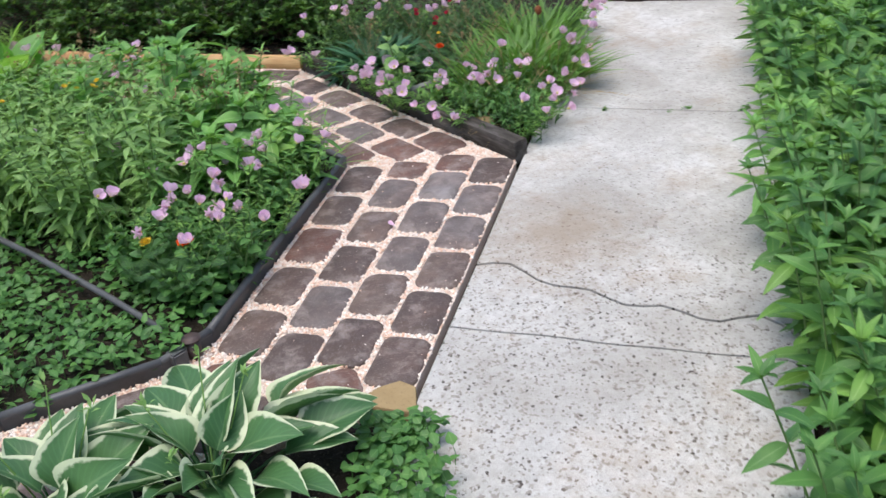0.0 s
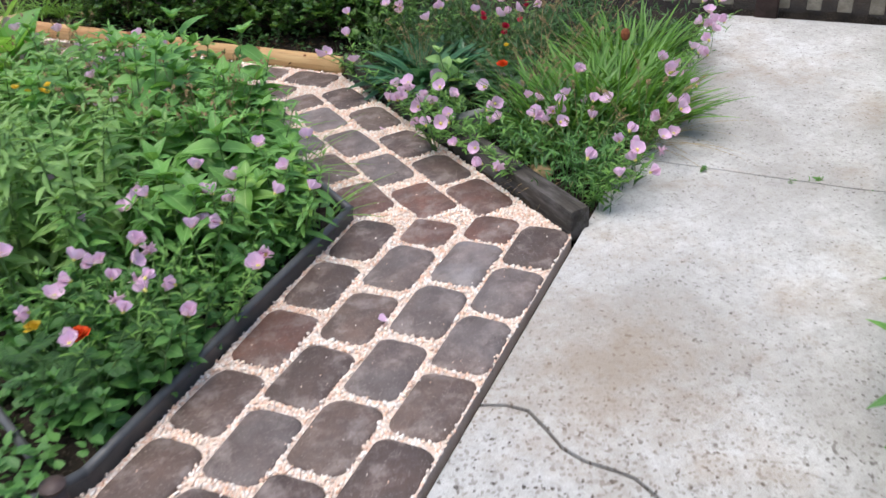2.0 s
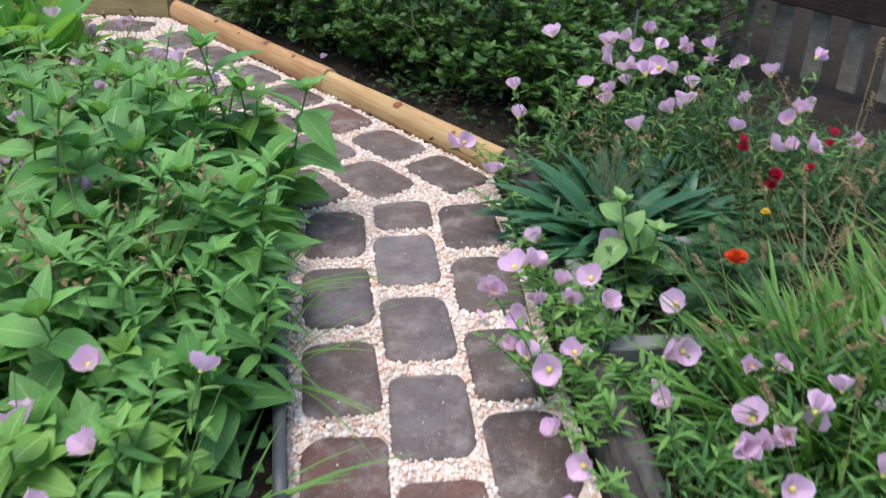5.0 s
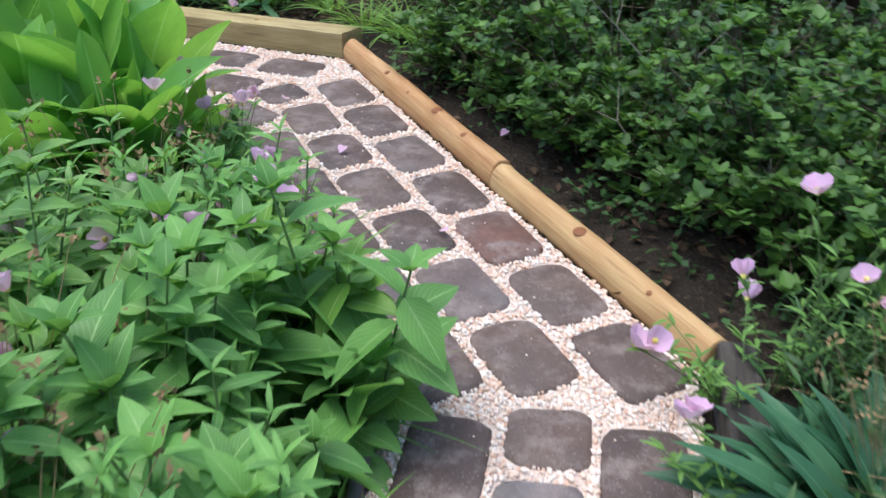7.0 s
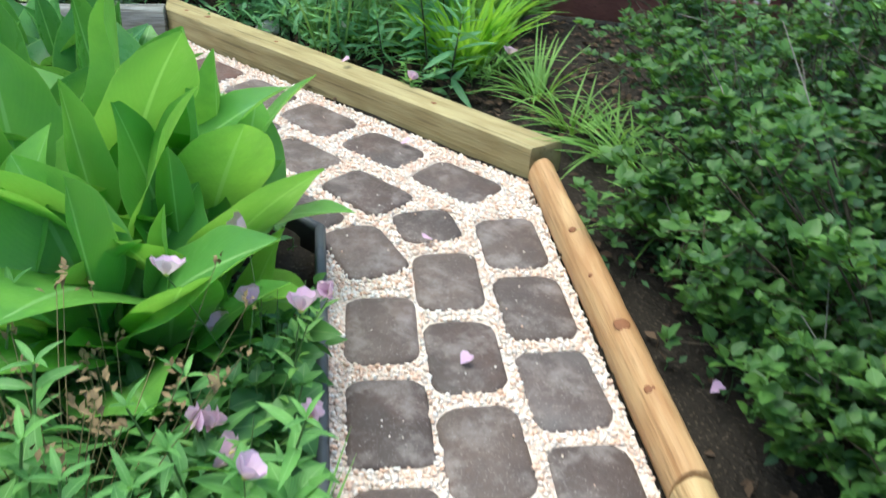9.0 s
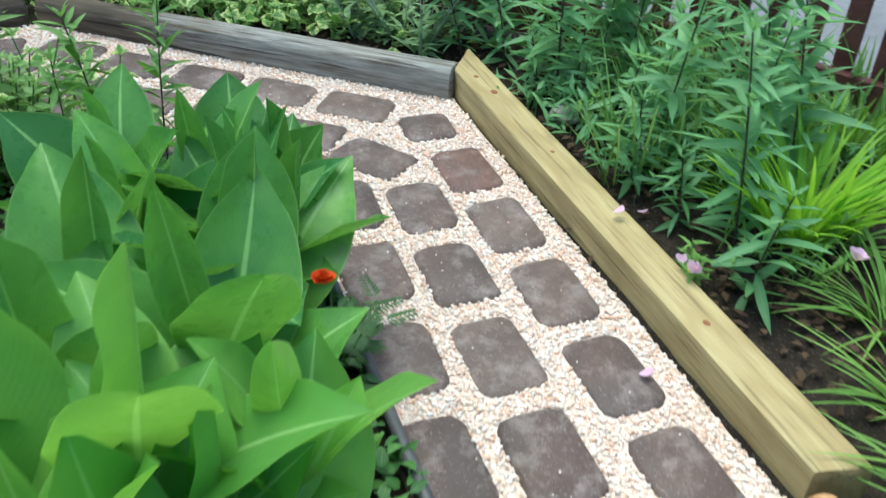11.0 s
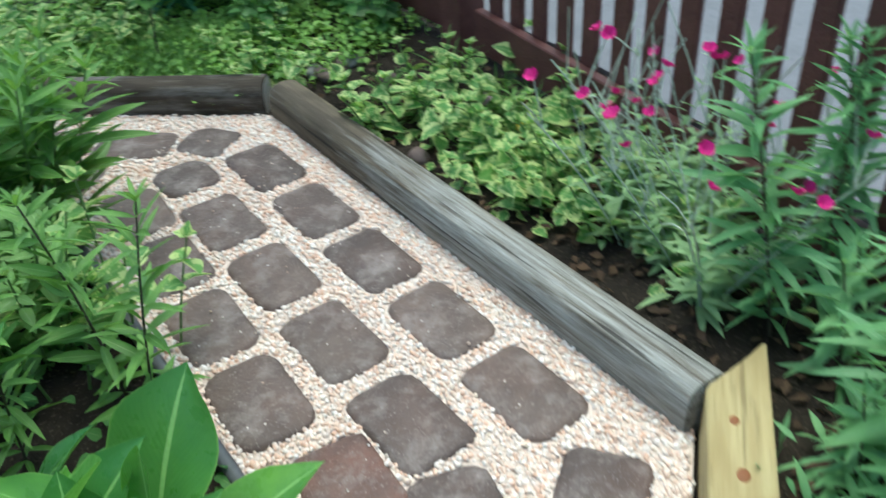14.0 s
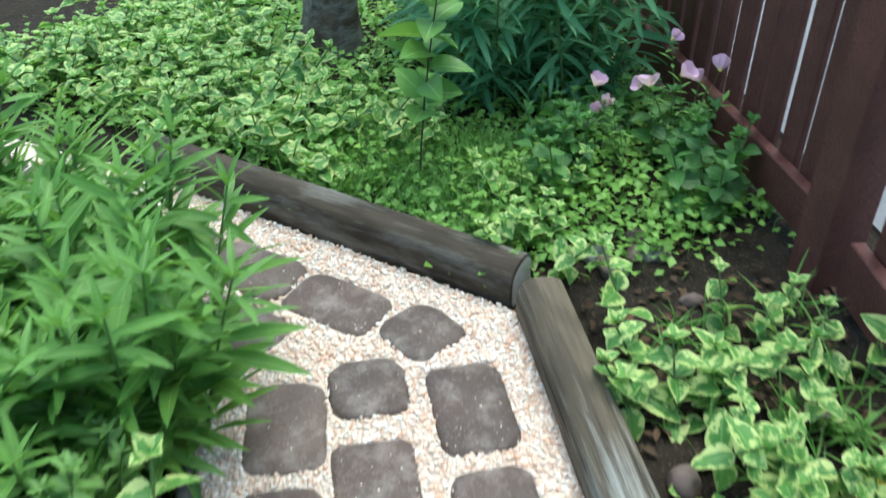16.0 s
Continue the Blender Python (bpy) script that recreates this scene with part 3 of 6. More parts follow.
    for along, ang, size in knots:
        kb = bmesh.new()
        bmesh.ops.create_uvsphere(kb, u_segments=14, v_segments=8, radius=1)
        cx, cz = math.cos(radians(ang)), math.sin(radians(ang))
        k = 2.0 / (1 if round_ >= 1 else round_)
        r = (abs(cx) ** k + abs(cz) ** k) ** (-1 / k)
        turn = Matrix.Rotation(radians(90 - ang), 4, "X") if round_ >= 1 else Matrix.Identity(4)
        m = Matrix.Translation((along, side * width / 2 + cx * r * width / 2, (top + base) / 2 + cz * r * (top - base) / 2 - 0.001)) @ turn.inverted() @ Matrix.Diagonal((size * 1.25, size, 0.003, 1))
        bmesh.ops.transform(kb, matrix=m, verts=kb.verts)
        smooth(part("knot", kb, KNOT, ob, "dark reddish knot in the wood"))
    return ob


timber("log_edging", (0.27, 3.386), (-0.418, 3.990), 0.076, 0.064, PINE_PALE, "peeled yellowish pine log edging the gravel path", 1.0, side=-1,
       knots=((0.50, 74, 0.016), (0.21, 62, 0.007)))
timber("log_edging", (-0.424, 4.000), (-1.335, 4.800), 0.080, 0.068, PINE, "peeled orange pine log edging the gravel path", 1.0, side=-1,
       knots=((0.215, 72, 0.012), (0.42, 80, 0.018), (0.82, 70, 0.010), (0.62, 60, 0.006)))
timber("squared_timber_edging", (-1.350, 4.822), (-3.135, 4.797), 0.115, 0.086, TREATED, "yellow-green treated pine beam edging the path", 0.12, side=-1,
       end=lambda y: (0.25 * y, -1.35 * y), knots=((1.60, 92, 0.013), (1.72, 80, 0.011), (1.2, 100, 0.008), (0.42, 86, 0.009)))
timber("grey_timber_edging", (-3.112, 4.766), (-4.180, 3.488), 0.112, 0.097, GREY_WOOD, "silver-grey weathered landscape timber with split grain", 0.62, side=-1)
timber("brown_timber_edging", (-4.20, 3.455), (-3.995, 2.33), 0.11, 0.09, MOSS_WOOD, "old dark brown rounded timber beside the path", 0.6, side=-1, end_material=END_PALE)
timber("black_timber_edging", (0.702, 1.582), (0.292, 3.40), 0.074, 0.072, DARK_WOOD, "blackened square timber with worn edges", 0.2, side=-1)

# moulded plastic edging round the middle bed
edging = thing("plastic_edging", "black plastic garden edging strip round the middle bed", "edging")
for (x0, y0), (x1, y1) in zip(INNER, INNER[1:]):
    d = Vector((x1 - x0, y1 - y0, 0))
    n = Vector((-d.y, d.x, 0)).normalized()
    bm = bmesh.new()
    steps = max(2, int(d.length / 0.12))
    prof = [(-0.009, -0.06), (-0.009, 0.028), (-0.013, 0.034), (-0.014, 0.044), (-0.008, 0.052), (0.004, 0.053), (0.012, 0.047), (0.013, 0.036), (0.008, 0.028), (0.008, -0.06)]
    rings = []
    for i in range(steps + 1):
        c = Vector((x0, y0, 0)) + d * (i / steps)
        wob = 0.006 * noise.noise(c * 2.4)
        rings.append([bm.verts.new(c + n * (o + wob + 0.01) + Vector((0, 0, z + wob * 0.5))) for o, z in prof])
    for r0, r1 in zip(rings, rings[1:]):
        for j in range(len(prof)):
            bm.faces.new((r0[j], r0[(j + 1) % len(prof)], r1[(j + 1) % len(prof)], r1[j]))
    bm.faces.new(rings[0])
    bm.faces.new(rings[-1])
    bmesh.ops.recalc_face_normals(bm, faces=bm.faces)
    smooth(part("strip", bm, PLASTIC, edging))

def connector(x, y, rz):
    ob = thing("edging_stake", "brown plastic stake joining two edging strips", "stake", (x, y, -0.02), rz)
    for r, z0, z1, mat in ((0.026, 0.0, 0.075, PLASTIC_BROWN), (0.031, 0.075, 0.087, PLASTIC_BROWN)):
        bm = bmesh.new()
        bmesh.ops.create_cone(bm, cap_ends=True, segments=20, radius1=r, radius2=r * 0.96, depth=z1 - z0)
        bmesh.ops.translate(bm, verts=bm.verts, vec=(0, 0, (z0 + z1) / 2))
        bmesh.ops.bevel(bm, geom=[e for e in bm.edges if abs(e.verts[0].co.z - e.verts[1].co.z) < 1e-5], offset=0.003, segments=2, affect="EDGES")
        smooth(part("post" if z0 == 0 else "cap", bm, mat, ob))
    bm = bmesh.new()
    bmesh.ops.create_cube(bm, size=1)
    bmesh.ops.scale(bm, vec=(0.055, 0.05, 0.075), verts=bm.verts)
    bmesh.ops.translate(bm, verts=bm.verts, vec=(-0.06, 0.0, 0.035))
    bmesh.ops.bevel(bm, geom=bm.edges[:], offset=0.006, segments=2, affect="EDGES")
    part("socket", bm, PLASTIC, ob, "black socket of the strip")


connector(-0.845, 0.885, 25)


# ---- fences ----
def board(bm, a, b, z0, z1, thick, point=0.0):
    """An upright board or rail from a to b on plan."""
    a, b = Vector((*a, 0)), Vector((*b, 0))
    d = (b - a).normalized()
    n = Vector((-d.y, d.x, 0)) * thick / 2
    low = [a - n, b - n, b + n, a + n]
    v0 = [bm.verts.new(p + Vector((0, 0, z0))) for p in low]
    v1 = [bm.verts.new(p + Vector((0, 0, z1))) for p in low]
    for i in range(4):
        bm.faces.new((v0[i], v0[(i + 1) % 4], v1[(i + 1) % 4], v1[i]))
    bm.faces.new(v0[::-1])
    bm.faces.new(v1)
    bmesh.ops.bevel(bm, geom=bm.edges[:], offset=min(0.004, thick * 0.2), segments=1, affect="EDGES")


def fence(points, label, material, slat_material, height, pitch, wide, rail_z, post_every=1.9, first_post=True):
    ob = thing("picket_fence", label, "fence", (*points[0], 0))
    origin = Vector((*points[0], 0))
    for (x0, y0), (x1, y1) in zip(points, points[1:]):
        a, b = Vector((x0, y0, 0)) - origin, Vector((x1, y1, 0)) - origin
        d = (b - a).normalized()
        n = Vector((-d.y, d.x, 0))
        length = (b - a).length
        for z0, z1, out in rail_z:
            bm = bmesh.new()
            board(bm, (a + n * out).xy, (b + n * out).xy, z0, z1, 0.035)
            part("rail", bm, material, ob)
        k = int(length / pitch)
        for i in range(k):
            c = a + d * (pitch * (i + 0.5) + rng.normal(0, 0.003))
            bm = bmesh.new()
            board(bm, (c - d * wide / 2).xy, (c + d * wide / 2).xy, 0.03, height + rng.normal(0, 0.006), 0.02)
            part("slat", bm, slat_material, ob)
        posts = max(1, round(length / post_every))
        for i in range(posts + 1):
            if i == 0 and not first_post:
                continue
            c = a + d * (length * i / posts) - n * 0.035
            bm = bmesh.new()
            board(bm, (c - d * 0.055).xy, (c + d * 0.055).xy, -0.05, height + 0.09, 0.11)
            part("post", bm, material, ob)
    return ob


fence([(-5.95, 2.55), (-4.79, 3.99)], "dark red-brown painted picket fence with close slats", FENCE, FENCE, 0.95, 0.108, 0.08, ((0.05, 0.17, -0.03), (0.72, 0.82, -0.03)), 2.4)
fence([(-4.72, 4.06), (-3.0, 5.72), (-1.3, 6.6)], "dark red-brown painted picket fence with open gaps", FENCE, FENCE, 0.95, 0.125, 0.065, ((0.03, 0.17, -0.03), (0.72, 0.84, -0.03)), 2.6, False)
fence([(-1.3, 6.6), (0.2, 5.35), (1.75, 3.95), (2.56, 3.30), (3.4, 2.55)], "dark wooden fence with pale bare pickets behind the shrubs", FENCE_DARK, PICKET_GREY, 0.62, 0.15, 0.07, ((0.30, 0.40, -0.04), (0.62, 0.74, -0.04)), 1.9)

drive = slab("road", [(-9, 2.2), (-6.1, 2.75), (-4.75, 4.35), (-3.05, 6.0), (-1.2, 6.95), (-1.0, 13), (-12, 13)], -0.05, 0.012, ASPHALT)
tagged(drive, "pale grey driveway beyond the fence", "driveway", kind="structure")


# ---- plants ----
def stem_line(x, y, height, lean, az, bend=0.15, n=6):
    s = np.linspace(0, 1, n)
    r = lean * height * s + bend * height * s * s * 0.5
    return np.stack([x + r * np.cos(az), y + r * np.sin(az), height * s], 1)


OVATE, OVATE5, LANCE, LANCE6, STRAP, STRAP8, HEART5, PETAL = (blade(4, "ovate"), blade(7, "ovate", 0.3, 0.3), blade(3, "lance", 0.3, 0.25), blade(5, "lance", 0.4, 0.45),
                                                              blade(5, "strap", 0.5, 0.4), blade(8, "strap", 0.6, 0.75), blade(5, "heart", 0.35, 0.25), blade(4, "petal", 0.5, -0.35))
LANCE_FLAT = blade(5, "lance", 0.4, 0.16)
SMALL3 = blade(3, "ovate", 0.25, 0.12)
SMALL = blade(2, "ovate", 0.3, 0.15)


def herb(name, label, leaf_mat, stem_mat, stems, height, spread, leaf, half, nodes=7, per=2, shape=OVATE, droop=0.1, tip=5, bare=0.15, category="plant", lean=0.25):
    """An upright leafy herb: stems with whorls of leaves and a rosette at each tip."""
    ob = thing(name, label, category)
    st, lv = Bag(), Bag()
    for _ in range(stems):
        az0 = rng.uniform(0, 6.28)
        r = spread * math.sqrt(rng.uniform())
        h = height * rng.uniform(0.75, 1.08)
        line = stem_line(r * math.cos(az0) * 0.5, r * math.sin(az0) * 0.5, h, lean * r / max(spread, 0.01) * rng.uniform(0.5, 1.3), az0)
        st.tube(line, 0.0035, 0.002, 5)
        turn = rng.uniform(0, 6.28)
        for k in range(nodes):
            s = bare + (1 - bare) * k / nodes
            p = np.array([np.interp(s, np.linspace(0, 1, len(line)), line[:, c]) for c in range(3)])
            turn += 1.57 if per == 2 else 2.4
            a = turn + np.arange(per) * 6.283 / per + rng.normal(0, 0.2, per)
            size = (0.75 + 0.5 * math.sin(math.pi * min(1, s * 0.9 + 0.1))) * rng.uniform(0.8, 1.15, per)
            lv.blades(shape, np.repeat(p[None], per, 0), a, 0.45 - droop - 0.3 * (1 - s) + rng.normal(0, 0.3, per), leaf * size * rng.uniform(0.7, 1.15, per), half * size, rng.normal(0, 0.4, per))
        if tip:
            a = rng.uniform(0, 6.28) + np.arange(tip) * 6.283 / tip
            lv.blades(shape, np.repeat(line[-1][None], tip, 0), a, rng.uniform(0.5, 1.2, tip), leaf * rng.uniform(0.4, 0.65, tip), half * 0.55)
    st.build("stem", stem_mat, ob)
    lv.build("foliage", leaf_mat, ob)
    return ob


def straps(name, label, mat, count, length, half, shape=STRAP8, el=(0.7, 1.4), spread=0.05, category="plant", single=False):
    """A clump of arching strap leaves."""
    ob = thing(name, label, category)
    lv = Bag()
    a = rng.uniform(0, 6.283, count)
    r = spread * np.sqrt(rng.uniform(0, 1, count))
    at = np.stack([r * np.cos(a), r * np.sin(a), np.zeros(count)], 1)
    lv.blades(shape, at, a + rng.normal(0, 0.5, count), rng.uniform(*el, count), length * rng.uniform(0.6, 1.1, count), half * rng.uniform(0.7, 1.2, count), rng.normal(0, 0.3, count))
    if single:
        kinds = []
        for _ in range(7):
            one = Bag()
            one.blades(blade(7, "lance", rng.uniform(0.25, 0.45), rng.uniform(0.45, 0.85), 0.008), [(0, 0, 0)], 0.0, 0.0, length, half)
            kinds.append(one.mesh("leaf", mat))
        for i in range(count):
            lf = new("leaf", kinds[i % 7])
            lf.parent = ob
            lf.matrix_basis = Matrix.Translation(at[i]) @ Matrix.Rotation(a[i] + rng.normal(0, 0.5), 4, "Z") @ Matrix.Rotation(-rng.uniform(*el), 4, "Y") @ Matrix.Rotation(rng.normal(0, 0.3), 4, "X") @ Matrix.Scale(rng.uniform(0.65, 1.1), 4)
        return ob
    lv.build("foliage", mat, ob)
    return ob


def flower_mesh(name, mat, petals, length, half, el, layers=1, shape=PETAL):
    bag = Bag()
    for k in range(layers):
        a = np.arange(petals) * 6.283 / petals + 0.5 * k + rng.normal(0, 0.06, petals)
        bag.blades(shape, np.zeros((petals, 3)) + (0, 0, 0.003 * k), a, el + 0.35 * k + rng.normal(0, 0.08, petals), length * (1 - 0.18 * k) * rng.uniform(0.92, 1.08, petals), half * (1 - 0.15 * k), rng.normal(0, 0.1, petals))
    return bag.mesh(name, mat)


def heart_mesh(name, r, h, mat):
    bm = bmesh.new()
    bmesh.ops.create_uvsphere(bm, u_segments=8, v_segments=5, radius=1)
    bmesh.ops.scale(bm, vec=(r, r, h), verts=bm.verts)
    me = bpy.data.meshes.new(name)
    bm.to_mesh(me)
    bm.free()
    me.materials.append(mat)
    return me


PINKS = [flower_mesh("pink_flower", PETAL_PINK, 4, 0.033, 0.022, e) for e in (0.35, 0.6, 0.9, 1.15)]
PINK_HEART = heart_mesh("flower_heart", 0.006, 0.008, HEART)
RED_POM = flower_mesh("pom_flower", PETAL_RED, 12, 0.022, 0.008, 0.05, 5)
ORANGE_POM = flower_mesh("pom_flower", PETAL_YELLOW, 9, 0.018, 0.008, 0.1, 3)
ORANGE_SMALL = flower_mesh("pom_flower", PETAL_YELLOW, 8, 0.012, 0.006, 0.2, 2)
MAGENTA = flower_mesh("campion_flower", PETAL_MAGENTA, 5, 0.0165, 0.012, 0.22)
CRIMSON = flower_mesh("crimson_flower", PETAL_CRIMSON, 6, 0.017, 0.010, 0.5, 2)
WHITE = flower_mesh("white_flower", PETAL_WHITE, 5, 0.017, 0.011, 0.3)
YELLOW = flower_mesh("yellow_flower", PETAL_YELLOW, 8, 0.022, 0.008, 0.2, 2)


def bloom(parent, at, me, name="flower", tilt=0.5, heart=None, scale=1.0):
    f = new(name, me)
    f.parent = parent
    az = rng.uniform(0, 6.28)
    f.matrix_basis = Matrix.Translation(at) @ Matrix.Rotation(az, 4, "Z") @ Matrix.Rotation(tilt * rng.uniform(0.3, 1.6), 4, "X") @ Matrix.Rotation(rng.uniform(0, 6.28), 4, "Z") @ Matrix.Scale(scale * rng.uniform(0.85, 1.15), 4)
    if heart:
        h = new("flower_heart", heart)
        h.parent = f
        h.location = (0, 0, 0.006)
    return f


def primrose(at, count, height, spread, group="evening primroses", lean_to=None, leaves=70):
    """A wiry evening primrose with pale pink cups."""
    ob = thing("evening_primrose", "wiry evening primrose with pale pink cup flowers", "flower", (at[0], at[1], 0), group=group)
    st, lv = Bag(), Bag()
    tips = []
    for i in range(count + 3):
        az = rng.uniform(0, 6.28) if lean_to is None else lean_to + rng.normal(0, 0.6)
        r = spread * math.sqrt(rng.uniform(0.05, 1))
        h = height * rng.uniform(0.7, 1.15)
        line = stem_line(0.02 * math.cos(az), 0.02 * math.sin(az), h, 0.6 * r / h, az, 0.8 * r / h, 7)
        st.tube(line, 0.0018, 0.0011, 4)
        tips.append(line[-1])
        k = leaves // (count + 3) + 2
        s = rng.uniform(0.1, 0.95, k)
        p = np.stack([np.interp(s, np.linspace(0, 1, 7), line[:, c]) for c in range(3)], 1)
        lv.blades(LANCE, p, rng.uniform(0, 6.28, k), rng.uniform(0.0, 0.9, k), rng.uniform(0.025, 0.05, k), rng.uniform(0.003, 0.006, k))
    st.build("stem", STEM, ob)
    lv.build("foliage", G_MID, ob)
    for i in range(count):
        bloom(ob, tips[i], PINKS[int(rng.integers(4))], tilt=0.7, heart=PINK_HEART)
    return ob


def marigold(at, height=0.2, blooms=1, mat_mesh=None):
    ob = thing("marigold", "bushy marigold with ferny leaves and orange-red pompom bloom", "flower", (at[0], at[1], 0))
    st, lv = Bag(), Bag()
    for i in range(9):
        az = i * 0.7 + rng.uniform(0, 0.4)
        line = stem_line(0, 0, height * rng.uniform(0.6, 1), 0.5, az, 0.3, 5)
        st.tube(line, 0.003, 0.0015, 4)
        for k in range(7):
            s = 0.25 + 0.75 * k / 6
            p = np.array([np.interp(s, np.linspace(0, 1, 5), line[:, c]) for c in range(3)])
            a0 = rng.uniform(0, 6.28)
            t = np.linspace(0.15, 1, 7)
            q = p + np.stack([t * 0.06 * math.cos(a0), t * 0.06 * math.sin(a0), t * 0.015], 1)
            for sgn in (-1, 1):
                lv.blades(LANCE, q, a0 + sgn * 0.9, 0.2, 0.028 * (1.1 - 0.5 * t), 0.0035)
    st.build("stem", STEM, ob)
    lv.build("foliage", G_DARK, ob)
    for i in range(blooms):
        bloom(ob, (rng.uniform(-0.05, 0.05), rng.uniform(-0.05, 0.05), height * 1.12), mat_mesh or RED_POM, tilt=0.2, scale=1.15)
    return ob


def canna(at, leaves, height, reach, rz=0.0, mat=None):
    """A canna: broad pointed leaves rising round a short stem, arching outwards, the youngest still rolled."""
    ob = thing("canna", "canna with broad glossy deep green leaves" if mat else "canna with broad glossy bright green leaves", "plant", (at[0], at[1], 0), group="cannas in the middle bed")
    st = Bag()
    st.tube(stem_line(0, 0, height * 0.55, 0.05, rz, 0.05, 5), 0.013, 0.008, 8)
    st.build("stem", STEM, ob)
    for i in range(leaves):
        a = rz + i * 2.4 + rng.normal(0, 0.3)
        s = i / max(1, leaves - 1)
        z = height * (0.05 + 0.45 * s)
        size = reach * rng.uniform(0.85, 1.15) * (1.04 - 0.3 * abs(s - 0.45))
        young = s > 0.88
        el = 1.42 if young else rng.uniform(0.8, 1.2) + 0.25 * s
        lf = Bag()
        sh = blade(16, "paddle", rng.uniform(0.9, 1.4) if young else rng.uniform(0.06, 0.28), -0.04 if young else rng.uniform(0.2, 0.6) * (1.2 - 0.7 * s), rng.uniform(0.012, 0.034), 7, rng.normal(0, 0.28))
        lf.blades(sh, [(0.02 * math.cos(a), 0.02 * math.sin(a), z)], a, min(el, 1.5), size, size * (0.13 if young else rng.uniform(0.27, 0.32)), rng.normal(0, 0.5))
        lf.tube([(0, 0, z * 0.5), (0.012 * math.cos(a), 0.012 * math.sin(a), z * 0.8), (0.02 * math.cos(a), 0.02 * math.sin(a), z + 0.005)], 0.009, 0.006, 6)
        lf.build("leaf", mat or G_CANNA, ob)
    return ob


def hosta(at, leaves, reach):
    ob = thing("hosta", "hosta with cream-edged ribbed green leaves", "plant", (at[0], at[1], 0))
    for i in range(leaves):
        a = i * 2.4 + rng.normal(0, 0.25)
        s = i / leaves
        r = reach * (0.05 + 0.42 * s)
        el = 1.05 - 0.75 * s + rng.normal(0, 0.12)
        z = 0.06 + 0.10 * (1 - s * 0.6)
        tip = (r * math.cos(a), r * math.sin(a), z)
        lf = Bag()
        size = rng.uniform(0.15, 0.205)
        lf.blades(blade(12, "ovate", rng.uniform(0.4, 0.75), rng.uniform(0.3, 0.65), rng.uniform(0.012, 0.03), 7, rng.normal(0, 0.3)), [tip], a, el, size, size * rng.uniform(0.31, 0.38), rng.normal(0, 0.55))
        lf.tube([(0.02 * math.cos(a), 0.02 * math.sin(a), -0.01), (r * 0.5 * math.cos(a), r * 0.5 * math.sin(a), z * 0.65), tip], 0.004, 0.003, 5)
        lf.build("leaf", G_HOSTA, ob)
    for a, h in ((0.3, 0.33), (1.2, 0.36), (2.4, 0.3), (4.1, 0.28)):
        sc = Bag()
        line = stem_line(0, 0, h, 0.35, a, 0.2, 6)
        sc.tube(line, 0.003, 0.002, 5)
        sc.blades(SMALL, line[-1] + rng.normal(0, 0.006, (6, 3)), rng.uniform(0, 6.28, 6), rng.uniform(0.4, 1.4, 6), 0.03, 0.006)
        sc.build("flower_stalk", G_PALE, ob, "pale green budding flower stalk")
    return ob


